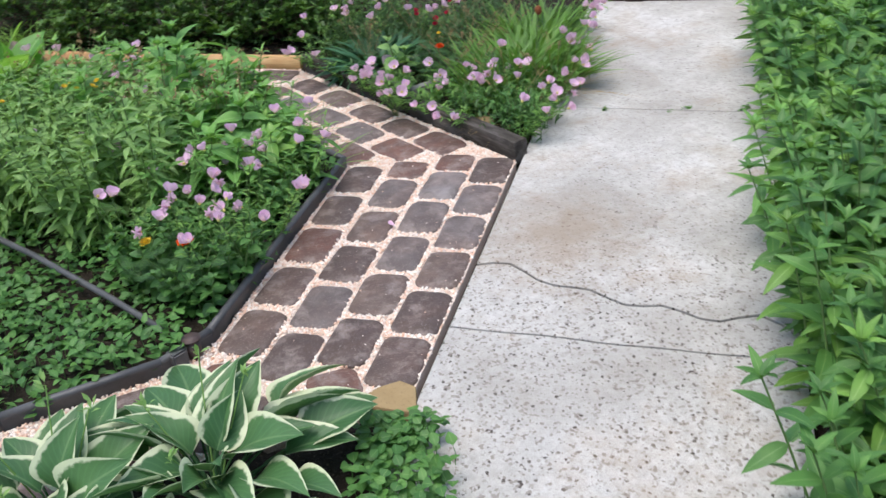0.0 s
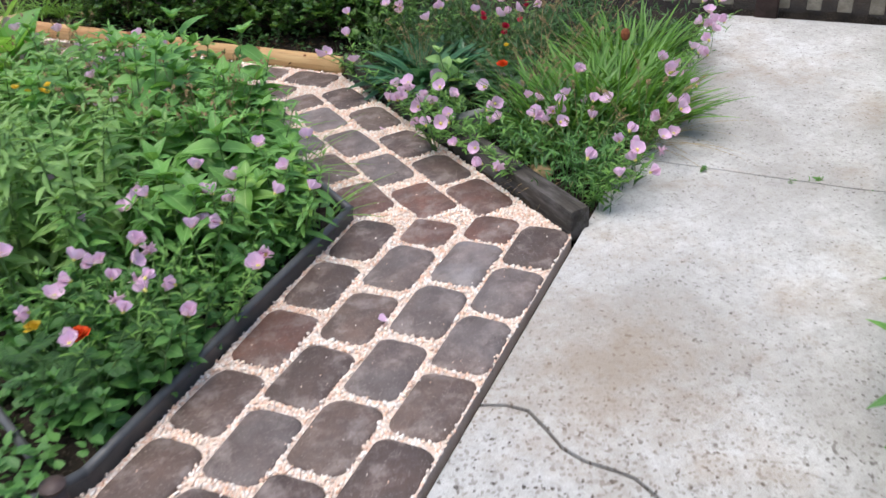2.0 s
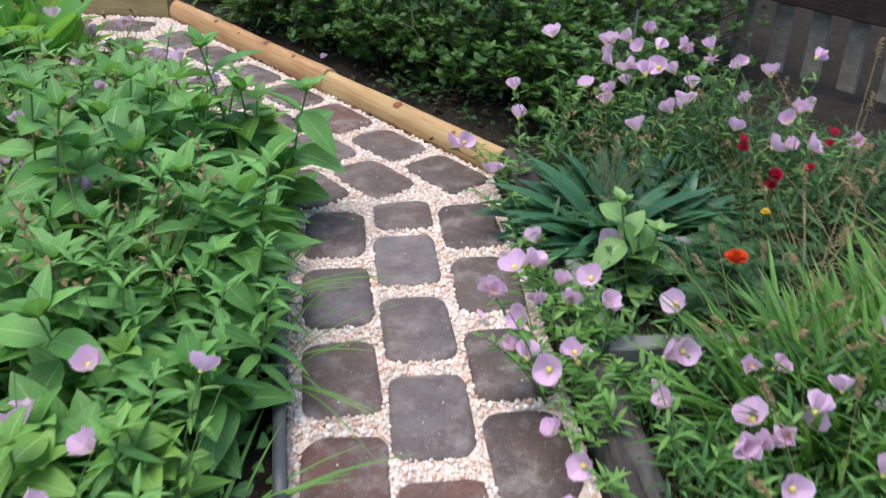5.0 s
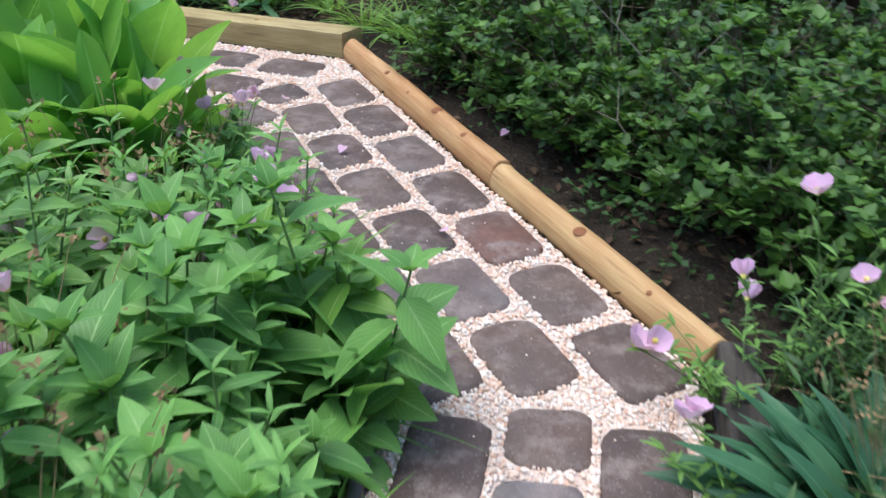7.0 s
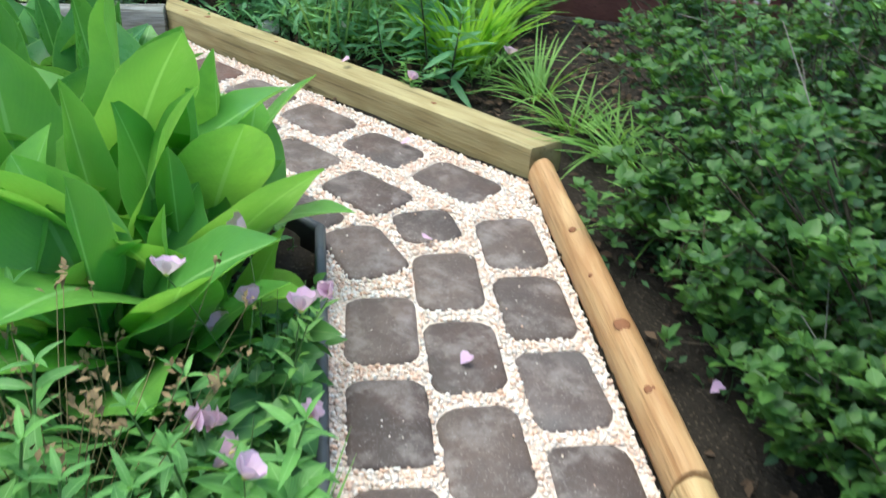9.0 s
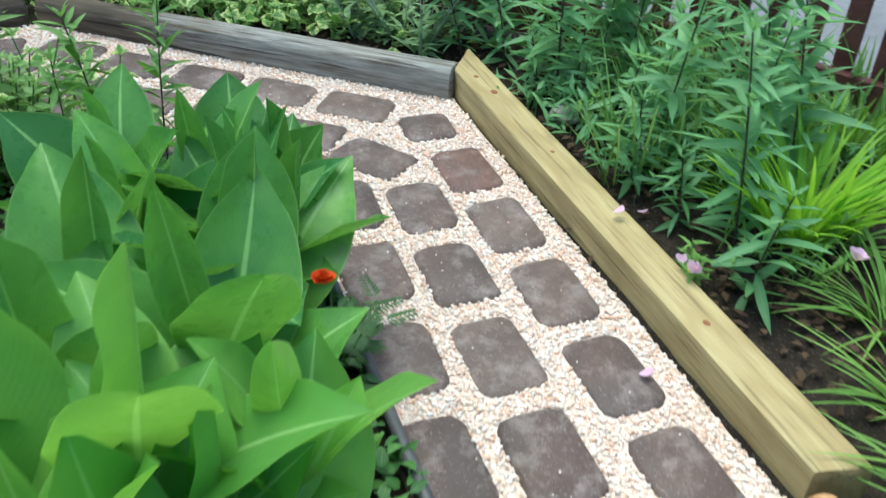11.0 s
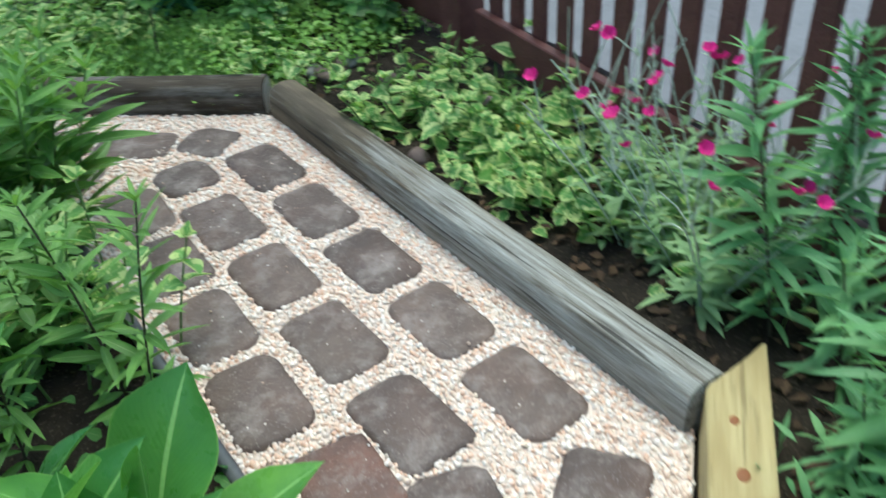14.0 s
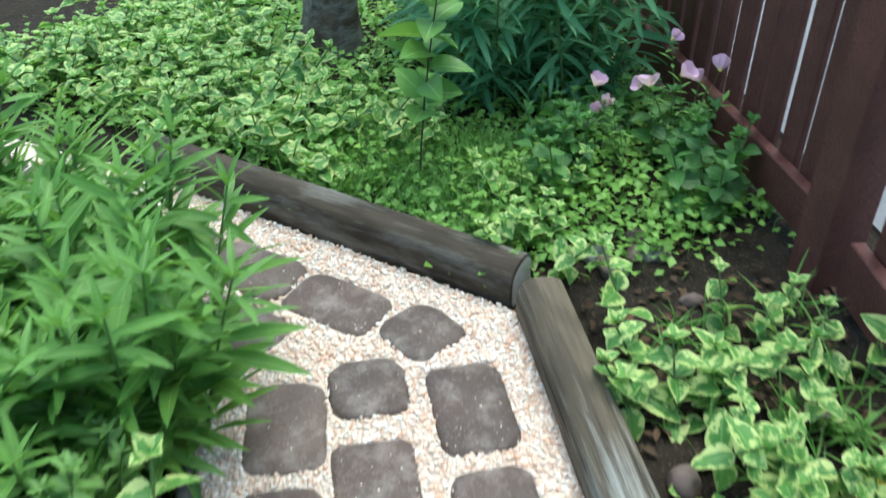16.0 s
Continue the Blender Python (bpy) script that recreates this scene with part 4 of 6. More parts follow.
def shrub(at, radius, height, leaves, mat, rz=0):
    ob = thing("shrub", "dense dark green shrub with small rounded leaves", "shrub", (at[0], at[1], 0), rz, "shrubs behind the log")
    tw, lv, top, bare = Bag(), Bag(), Bag(), Bag()
    inner, ends = [], []
    for i in range(int(120 * radius) + 12):
        a = rng.uniform(0, 6.28)
        out = radius * math.sqrt(rng.uniform(0.02, 1))
        h = height * math.sqrt(max(0.12, 1 - (out / radius) ** 2 * 0.85)) * rng.uniform(0.72, 1.15)
        line = stem_line(0.08 * math.cos(a), 0.08 * math.sin(a), h, 0.75 * out / h, a, 0.5 * out / h, 7)
        tw.tube(line, 0.005, 0.0015, 4)
        for s in np.linspace(0.3, 0.95, 8):
            q = np.array([np.interp(s, np.linspace(0, 1, 7), line[:, c]) for c in range(3)])
            inner.append(q)
            if s > 0.4:
                e = q + rng.normal(0, 0.05, 3) + (0.03 * math.cos(a), 0.03 * math.sin(a), 0.03)
                tw.tube([q, (q + e) / 2 + rng.normal(0, 0.006, 3), e], 0.002, 0.001, 3)
                ends.append(e)
        ends.append(line[-1])
    inner, ends = np.array(inner), np.array(ends)
    k = max(1, leaves // (2 * len(inner)))
    p = np.repeat(inner, k, 0) + rng.normal(0, 0.04, (len(inner) * k, 3))
    p[:, 2] = np.maximum(p[:, 2], 0.015)
    n = len(p)
    lv.blades(SMALL3, p, rng.uniform(0, 6.28, n), rng.normal(0.3, 0.45, n), rng.uniform(0.018, 0.034, n), rng.uniform(0.007, 0.012, n), rng.normal(0, 0.4, n))
    ends[:, 2] = np.maximum(ends[:, 2], 0.03)
    p = np.repeat(ends, 7, 0) + rng.normal(0, 0.006, (len(ends) * 7, 3))
    n = len(p)
    turn = np.repeat(rng.uniform(0, 6.28, len(ends)), 7) + np.tile(np.arange(7) * 2.4, len(ends))
    size = np.repeat(rng.uniform(0.026, 0.046, len(ends)), 7) * rng.uniform(0.7, 1.1, n)
    top.blades(SMALL3, p, turn, rng.uniform(0.1, 1.0, n), size, size * 0.36, rng.normal(0, 0.3, n))
    for i in range(7):
        a = rng.uniform(0, 6.28)
        h = height * rng.uniform(0.8, 1.1)
        line = stem_line(0.1 * math.cos(a), 0.1 * math.sin(a), h, rng.uniform(0.2, 0.7), a, 0.3, 6) + rng.normal(0, 0.008, (6, 3))
        bare.tube(line, 0.0035, 0.0012, 4)
        for s in (3, 4):
            bare.tube([line[s], line[s] + rng.normal(0, 0.05, 3) + (0, 0, 0.05)], 0.0016, 0.0008, 3)
    tw.build("branch", TWIG, ob)
    tagged(bare.build("bare_branch", TWIG_GREY, ob), "bare grey twig", kind="stuff")
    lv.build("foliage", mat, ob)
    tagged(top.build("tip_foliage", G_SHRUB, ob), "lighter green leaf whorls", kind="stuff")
    return ob


def cover(name, label, poly, count, mat, leaf, half, low, high, shape=SMALL, el=(0.0, 0.9), category="ground cover", clump=0.05):
    """Low leaves that cover the soil."""
    seeds = scatter(poly, max(3, count // 9))
    at = np.repeat(seeds, 9, 0)[:count] + rng.normal(0, clump, (len(np.repeat(seeds, 9, 0)[:count]), 2))
    keep = ~inside(PATH_AREA, at[:, 0], at[:, 1])
    at = at[keep]
    k = len(at)
    wavy = np.array([0.6 + 0.5 * noise.noise(Vector((x * 2.5, y * 2.5, 9))) for x, y in at])
    z = low + (high - low) * rng.uniform(0, 1, k) * wavy
    bag = Bag()
    bag.blades(shape, np.column_stack([at, z]), rng.uniform(0, 6.28, k), rng.uniform(*el, k), leaf * rng.uniform(0.6, 1.2, k), half * rng.uniform(0.7, 1.2, k), rng.normal(0, 0.35, k))
    for i in range(0, k, 7):
        bag.tube([(at[i][0], at[i][1], -0.01), (at[i][0] + 0.004, at[i][1], z[i] * 0.6), (at[i][0], at[i][1] + 0.004, z[i])], 0.0018, 0.001, 3)
    ob = bag.build(name, mat)
    tagged(ob, label, category, kind="stuff")
    return ob


def spread_of(makers, places, group):
    """Stands copies of a few built plants at many places."""
    for i, (x, y) in enumerate(places):
        src = makers[i % len(makers)]
        m = Matrix.Translation((x, y, rng.uniform(-0.02, 0.0))) @ Matrix.Rotation(rng.uniform(0, 6.28), 4, "Z") @ Matrix.Scale(rng.uniform(0.82, 1.15), 4)
        if i < len(makers):
            src.matrix_basis = m
            tagged(src, group=group)
        else:
            c = copy_thing(src, m)
            c.scale = m.to_scale()


def zone(poly, count, gap, clear=0.0):
    """Places in a polygon kept apart from one another and off the path."""
    out = []
    for x, y in scatter(poly, count * 12):
        around = np.array([(0, 0), (1, 0), (-1, 0), (0, 1), (0, -1)]) * clear + (x, y)
        if all((x - a) ** 2 + (y - b) ** 2 > gap * gap for a, b in out) and not inside(PATH_AREA, around[:, 0], around[:, 1]).any():
            out.append((x, y))
        if len(out) == count:
            break
    return out


MIDDLE = INNER
# broad-leaved herbs along the inner edge of the path
broad = [herb("broad_leaved_herb", "leafy green herb with broad pointed leaves", G_HERB if i else G_BRIGHT, STEM, 3 + i % 2, (0.30, 0.36, 0.26, 0.40)[i], 0.14, (0.10, 0.135, 0.115, 0.12)[i], (0.028, 0.034, 0.033, 0.029)[i], 6, 2, OVATE5, 0.15) for i in range(4)]
spread_of(broad, [(-0.17, 1.96), (-0.34, 2.15), (-0.20, 2.15), (-0.30, 2.32), (-0.40, 2.48), (-0.50, 2.72), (-0.27, 2.84), (-0.31, 2.99), (-0.42, 3.10)] + zone([(-0.25, 1.75), (-0.12, 2.2), (-0.28, 2.5), (-0.42, 3.05), (-0.85, 3.4), (-1.1, 3.0), (-0.8, 2.2), (-0.55, 1.6)], 22, 0.15, 0.17), "broad-leaved herbs in the middle bed")
narrow = [herb("narrow_leaved_herb", "sprawling green herb with narrow pointed leaves", G_HERB, STEM, 6, 0.36, 0.16, 0.085, 0.0095, 10, 2, LANCE6, 0.15, 4) for _ in range(2)]
spread_of(narrow, zone([(-0.2, 1.75), (-0.15, 2.3), (-0.42, 3.0), (-0.9, 3.45), (-1.2, 3.1), (-0.9, 2.2), (-0.6, 1.5)], 24, 0.16, 0.07), "narrow-leaved herbs in the middle bed")
tuft = straps("edge_grass", "loose tuft of long thin green grass", G_MID, 26, 0.26, 0.0035, STRAP8, (0.6, 1.4), 0.05, "grass")
spread_of([tuft], [(-0.12, 2.33), (-0.22, 2.62), (-0.38, 2.95), (-0.08, 1.95), (-0.62, 3.3), (-0.5, 2.3), (-0.8, 2.9)], "grass tufts by the edging")
back = [herb("tall_broad_herb", "tall leafy herb with pointed green leaves", (G_HERB, G_MID)[i], STEM, 4, (0.50, 0.56)[i], 0.14, 0.11, 0.026, 8, 2, OVATE5, 0.1, 6, 0.1) for i in range(2)]
spread_of(back, [(-0.62, 2.42), (-0.74, 2.66), (-0.56, 2.72), (-0.86, 2.9), (-0.95, 2.5), (-1.15, 2.75)], "tall herbs in the middle bed")
pale = [herb("pale_herb", "tall light green herb with narrow leaves", G_PALE, STEM, 8, 0.46, 0.16, 0.07, 0.010, 10, 3, LANCE6) for _ in range(3)]
spread_of(pale, zone([(-0.85, 1.62), (-0.6, 2.1), (-1.0, 2.9), (-1.9, 3.0), (-2.1, 2.3), (-1.35, 2.08), (-1.1, 1.75)], 34, 0.13), "pale herbs in the middle bed")
weedy = [herb("low_weed", "low dark green weed of small leaves", G_DARK, STEM, 8, 0.15, 0.13, 0.04, 0.012, 6, 3, OVATE, bare=0.05) for _ in range(2)]
spread_of(weedy, zone([(-0.7, 3.25), (-1.3, 3.8), (-1.45, 3.3), (-1.0, 2.95)], 16, 0.11, 0.03), "low weeds near the cannas")
low_leaf = [herb("bushy_herb", "bushy mid-green herb of rounded leaves", G_DEEP, STEM, 6, 0.20, 0.13, 0.05, 0.017, 6, 2, OVATE, bare=0.05) for _ in range(3)]
spread_of(low_leaf, zone([(-0.75, 1.1), (-0.12, 1.9), (-0.4, 2.1), (-0.95, 1.5)], 26, 0.11, 0.05), "bushy herbs by the edging")
for x, y in zone([(-0.74, 1.00), (-0.02, 1.90), (-0.35, 2.0), (-1.0, 1.4)], 11, 0.13):
    primrose((x, y), 4, 0.30, 0.16)
for x, y in zone([(-0.35, 2.3), (-0.45, 3.1), (-1.1, 3.7), (-1.1, 3.0), (-0.8, 2.0), (-1.4, 2.3)], 9, 0.22):
    primrose((x, y), 3, 0.33, 0.15)
for x, y in ((-0.98, 3.50), (-0.82, 3.38), (-0.70, 3.22), (-0.55, 3.08), (-1.08, 3.62)):
    primrose((x, y), 3, 0.26, 0.13)
marigold((-0.78, 1.20), 0.20)
marigold((-0.85, 1.27), 0.19, 1, ORANGE_POM)
marigold((-1.98, 4.075), 0.22)
cover("low_weeds", "low lobed green weeds over the soil", [(-2.1, 0.9), (-1.0, 0.92), (-0.75, 1.05), (-0.1, 1.85), (-0.5, 2.3), (-1.6, 1.8), (-2.2, 1.5)], 2400, G_DEEP, 0.034, 0.013, 0.0, 0.13, OVATE)
cover("weeds", "tangled green undergrowth of the middle bed", MIDDLE, 7000, G_DEEP, 0.045, 0.012, 0.0, 0.12, OVATE)
dry = []
for _ in range(2):
    ob = thing("dry_seedheads", "tuft of dry tan seed stalks", "dry plant")
    st, hd = Bag(), Bag()
    for i in range(26):
        a = rng.uniform(0, 6.28)
        line = stem_line(0, 0, rng.uniform(0.30, 0.50), rng.uniform(0.12, 0.5), a, 0.2, 5)
        st.tube(line, 0.0012, 0.0008, 3)
        hd.blades(SMALL, line[-1] + rng.normal(0, 0.008, (5, 3)), rng.uniform(0, 6.28, 5), rng.uniform(0.3, 1.4, 5), 0.018, 0.005)
    st.build("stalk", STEM_DRY, ob)
    hd.build("seedhead", SEEDHEAD, ob)
    dry.append(ob)
spread_of(dry, [(-1.04, 3.34), (-0.56, 2.60), (-0.46, 2.36), (-0.98, 3.20), (-0.66, 2.50), (-0.38, 2.24)], "dry seed tufts")

for x, y in ((-0.92, 2.3), (-1.3, 2.4), (-0.98, 2.55)):
    yf = thing("yellow_flower", "small yellow flowers on a thin green stem", "flower", (x, y, 0), group="yellow flowers in the middle bed")
    ys = Bag()
    line = stem_line(0, 0, rng.uniform(0.4, 0.48), 0.1, rng.uniform(0, 6.28), 0.1, 5)
    ys.tube(line, 0.0018, 0.0012, 4)
    ys.blades(LANCE, line[1:4], rng.uniform(0, 6.28, 3), 0.5, 0.05, 0.006)
    ys.build("stem", STEM, yf)
    for k in range(3):
        bloom(yf, line[-1] + rng.normal(0, 0.012, 3), YELLOW, tilt=0.5, scale=0.6)

foot = [herb("leafy_herb", "leafy mid-green herb at the foot of the cannas", G_DEEP, STEM, 5, (0.17, 0.24)[i], 0.11, 0.075, 0.024, 5, 2, OVATE5, 0.1, 5, 0.05) for i in range(2)]
spread_of(foot, [(-1.02, 3.57), (-0.97, 3.43), (-0.85, 3.37), (-0.77, 3.25), (-0.67, 3.15), (-1.10, 3.67), (-0.99, 3.29), (-0.86, 3.21), (-1.15, 3.53), (-1.24, 3.35), (-0.73, 3.03), (-0.95, 3.55)], "leafy herbs at the foot of the cannas")

# old hose across the bed
hose = thing("hose", "dark grey garden hose lying through the plants", "hose")
ho = Bag()
ho.tube([(-1.60, 2.25, 0.10), (-1.391, 1.923, 0.10), (-1.276, 1.725, 0.09), (-1.187, 1.552, 0.08), (-1.039, 1.286, 0.05), (-0.908, 1.029, 0.02)], 0.012, 0.012, 10)
ho.build("tube", PLASTIC, hose)

# cannas
for i, (x, y, n, h, reach) in enumerate(((-1.22, 3.54, 7, 0.40, 0.28), (-1.26, 3.46, 8, 0.48, 0.34), (-1.40, 3.34, 7, 0.5, 0.34), (-1.32, 3.65, 7, 0.50, 0.33), (-1.40, 3.56, 8, 0.60, 0.38), (-1.42, 3.77, 7, 0.56, 0.34), (-1.56, 3.68, 9, 0.68, 0.40), (-1.54, 3.46, 7, 0.6, 0.38), (-1.56, 3.90, 7, 0.5, 0.33),
                                         (-1.80, 3.82, 8, 0.60, 0.37), (-1.98, 3.64, 7, 0.58, 0.36), (-1.76, 3.56, 8, 0.64, 0.38), (-2.08, 3.92, 8, 0.48, 0.33), (-2.28, 3.96, 9, 0.48, 0.33), (-2.44, 3.90, 8, 0.46, 0.32),
                                         (-2.28, 3.72, 8, 0.5, 0.34), (-2.56, 4.0, 6, 0.36, 0.27), (-2.5, 3.72, 7, 0.46, 0.32), (-2.40, 4.05, 7, 0.44, 0.29), (-2.20, 4.04, 7, 0.42, 0.28), (-1.20, 3.67, 5, 0.30, 0.23))):
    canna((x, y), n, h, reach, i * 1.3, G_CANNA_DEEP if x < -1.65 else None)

# lance-leaved plants
lance = [herb("lance_leaved_plant", "upright plant with dark stem and long lance leaves", G_MID, STEM_DARK, 1, 0.60, 0.03, 0.10, 0.009, 18, 3, LANCE_FLAT, -0.1, 7, 0.08, lean=0.1) for _ in range(3)]
spread_of(lance, [(-2.98, 3.70), (-2.85, 3.82), (-2.9, 3.32), (-2.76, 3.60)], "lance-leaved plants in the middle bed")
aster = [herb("bushy_aster", "dense bushy green plant of narrow leaves", G_MID, STEM, 24, 0.42, 0.36, 0.125, 0.0105, 11, 3, LANCE_FLAT, -0.15, bare=0.1) for _ in range(2)]
spread_of(aster, [(-3.42, 3.08), (-3.46, 2.84), (-3.2, 3.14), (-3.38, 2.55), (-3.05, 2.9), (-3.3, 2.3)], "bushy asters by the path")
aster_pale = [herb("leafy_shoots", "fresh pale-tipped green shoots", G_PALE, STEM, 12, 0.36, 0.16, 0.05, 0.010, 9, 3, LANCE, bare=0.1) for _ in range(2)]
spread_of(aster_pale, [(-3.22, 3.28), (-3.08, 3.42), (-3.36, 2.95), (-3.0, 3.28)], "pale shoots by the path")

CREAM_AT = [(-3.04, 3.44), (-3.16, 3.57), (-3.14, 3.67), (-2.96, 3.57), (-3.08, 3.50)]
cream = herb("variegated_shrublet", "upright sprig of cream-edged green leaves", G_VINCA, STEM, 2, 0.33, 0.1, 0.07, 0.026, 2, 2, OVATE5, 0.1, 4, 0.6)
spread_of([cream], CREAM_AT, "variegated sprigs by the path")
long_grass = straps("long_grass", "long arching green grass beside the asters", G_BRIGHT, 120, 0.42, 0.007, STRAP8, (0.8, 1.45), 0.15, "grass")
long_grass.matrix_basis = pose(-3.42, 2.52, 0)
copy_thing(long_grass, pose(-3.3, 2.8, 0, 0, 0, 120))

# wedge between the black timber and the walkway
frame_ob = thing("stone_planter", "square lichen-grey stone planter frame", "planter", (0.575, 2.440, 0), 102)
for a, b in (((0, 0), (0.40, 0)), ((0.40, -0.06), (0.40, -0.46)), ((0.40, -0.40), (0.0, -0.40)), ((0, -0.46), (0, 0.0))):
    bm = bmesh.new()
    board(bm, a, b, -0.04, 0.09, 0.045)
    part("side", bm, STONE_GREY, frame_ob)
lily = straps("strap_leaf_clump", "dense rosette of dark green tongue leaves", G_TONGUE, 260, 0.20, 0.026, LANCE6, (0.35, 1.3), 0.15, single=True)
lily.matrix_basis = pose(0.62, 3.03, 0.02)
copy_thing(dry[0], pose(0.60, 3.12, 0.0) @ Matrix.Scale(0.8, 4))
zin = herb("sprouting_herb", "fresh green herb with broad oval leaves", G_PALE, STEM, 2, 0.25, 0.05, 0.075, 0.024, 5, 2, OVATE5)
zin.matrix_basis = pose(0.645, 2.70, 0)
marigold((0.80, 2.66), 0.18)
marigold((0.915, 2.83), 0.18, 1, ORANGE_SMALL)
grass = straps("grass_clump", "bright green grass clump", G_GRASS, 190, 0.30, 0.0088, blade(7, "strap", 0.5, 0.4), (0.7, 1.5), 0.16, "grass")
grass.matrix_basis = pose(1.12, 2.36, 0)
for x, y in ((1.3, 2.5), (1.26, 2.26), (1.5, 2.8), (0.99, 2.28)):
    copy_thing(grass, pose(x, y, 0, 0, 0, rng.uniform(0, 360)))
dry_grass = straps("dry_grass", "thin dry tan grass stalks among the green", STEM_DRY, 60, 0.3, 0.0014, STRAP8, (0.6, 1.45), 0.12, "grass")
spread_of([dry_grass], [(0.86, 2.0), (1.1, 2.74), (1.02, 3.0), (1.3, 2.9), (0.82, 3.25), (1.2, 2.15)], "dry grass in the wedge")
WEDGE = [(0.80, 1.62), (0.42, 3.35), (0.60, 3.75), (1.2, 3.7), (1.9, 3.35), (2.1, 3.12), (1.2, 2.1)]
cover("wedge_undergrowth", "wiry green undergrowth between timber and walkway", WEDGE, 4200, G_DARK, 0.06, 0.0055, 0.0, 0.2, LANCE, (0.2, 1.3))
cover("wiry_foliage", "grey-green wiry primrose foliage along the walkway", [(0.80, 1.62), (0.62, 2.36), (0.98, 2.40), (1.35, 2.20), (1.20, 2.04)], 1900, G_DEEP, 0.045, 0.004, 0.02, 0.24, LANCE, (0.1, 1.4))
cover("wiry_foliage", "grey-green wiry primrose foliage under the pink blooms", [(0.44, 3.20), (0.60, 3.75), (1.2, 3.7), (1.7, 3.4), (1.1, 2.95)], 2600, G_DARK, 0.055, 0.0045, 0.02, 0.3, LANCE, (0.1, 1.3))
for x, y in zone([(0.80, 1.66), (0.66, 2.32), (0.95, 2.34), (1.15, 2.05)], 5, 0.12):
    primrose((x, y), 3, 0.2, 0.18)
for x, y in [(0.80, 1.72), (0.95, 1.86), (1.12, 2.06), (1.32, 2.3), (1.5, 2.5), (1.7, 2.75), (1.88, 2.95)]:
    primrose((x, y), 5, 0.2, 0.22, lean_to=math.atan2(RIGHT.y, RIGHT.x), leaves=110)
for x, y in [(0.50, 3.42), (0.62, 3.5), (0.76, 3.4), (0.9, 3.5), (0.7, 3.25), (1.0, 3.3), (1.05, 3.1), (0.40, 3.38), (0.47, 2.36)]:
    primrose((x, y), 5, 0.36 if y > 2.8 else 0.24, 0.17, lean_to=None if y > 2.8 else 3.3)
for x, y in [(0.70, 1.98), (0.62, 2.22), (0.56, 2.42), (0.50, 2.66), (0.45, 2.95), (0.36, 3.28)]:
    primrose((x, y), 3, 0.15, 0.2, lean_to=3.3, leaves=120)
for x, y in [(0.54, 2.36), (0.50, 2.52), (0.47, 2.68), (0.66, 2.36), (0.82, 2.40)]:
    primrose((x, y), 2, 0.17, 0.14, leaves=170)
crim = thing("crimson_dianthus", "small crimson flowers on thin stems", "flower", (0.98, 3.02, 0))
cs = Bag()
for i in range(9):
    line = stem_line(0, 0, rng.uniform(0.22, 0.34), 0.25, rng.uniform(0, 6.28), 0.2, 5)
    cs.tube(line, 0.0015, 0.001, 4)
    bloom(crim, line[-1], CRIMSON)
cs.build("stem", STEM, crim)
fox = []
for _ in range(2):
    ob = thing("foxtail_grass", "nodding tan foxtail grass heads", "grass")
    st, hd = Bag(), Bag()
    for i in range(8):
        a = rng.uniform(0, 6.28)
        line = stem_line(0, 0, rng.uniform(0.25, 0.4), 0.3, a, 0.5, 7)
        st.tube(line, 0.001, 0.0008, 3)
        d = line[-1] - line[-2]
        d /= np.linalg.norm(d)
        q = line[-1] + d * np.linspace(0, 0.055, 40)[:, None]
        q[:, 2] -= np.linspace(0, 1, 40) ** 2 * 0.012
        hd.blades(SMALL, q, rng.uniform(0, 6.28, 40), rng.uniform(-0.3, 0.9, 40), 0.011, 0.0022)
    st.build("stalk", STEM_DRY, ob)
    hd.build("seedhead", SEEDHEAD, ob)
    fox.append(ob)
spread_of(fox, [(0.85, 2.45), (1.0, 2.62), (1.25, 2.75), (0.98, 3.2), (0.86, 2.36), (1.15, 1.98), (0.9, 1.95), (1.4, 3.0), (1.2, 3.2)], "foxtail grass")
cone = thing("coneflower", "single coneflower with a rust-brown cone", "flower", (1.04, 1.98, 0))
cb = Bag()
cb.tube(stem_line(0, -0.0, 0.5, 0.05, 4.6, 0.1, 6), 0.003, 0.002, 5)
cb.build("stem", STEM, cone)
ch = new("cone", heart_mesh("cone", 0.017, 0.022, CONE))
ch.parent = cone
ch.location = (0, -0.05, 0.51)

# thin stake with a round dark sign
sign = thing("garden_sign", "round dark blue sign on a thin grey metal stake", "garden sign", (0.652, 3.60, 0))
sb = Bag()
sb.tube([(0, 0, -0.02), (0.002, 0, 0.4), (0.012, 0, 1.05)], 0.004, 0.004, 8)
sb.build("stake", STEEL, sign)
sb = Bag()
sb.tube([(0.003, 0, 0.455), (0.004, 0, 0.49), (0.005, 0, 0.53)], 0.007, 0.007, 10)
sb.build("sleeve", IRON, sign, "black plastic sleeve")
face = Matrix.Translation((0.044, -0.004, 0.555)) @ Matrix.Rotation(radians(-28), 4, "Y") @ Matrix.Rotation(radians(58), 4, "X")
for name, ru, rv, z0, z1, mat in (("disc", 0.050, 0.040, 0.0, 0.008, FABRIC), ("rim", 0.055, 0.045, -0.008, 0.003, IRON)):
    db = bmesh.new()
    bmesh.ops.create_cone(db, cap_ends=True, segments=32, radius1=1, radius2=0.97, depth=1)
    bmesh.ops.transform(db, matrix=face @ Matrix.Translation((0, 0, (z0 + z1) / 2)) @ Matrix.Diagonal((ru, rv, z1 - z0, 1)), verts=db.verts)
    part(name, db, mat, sign)
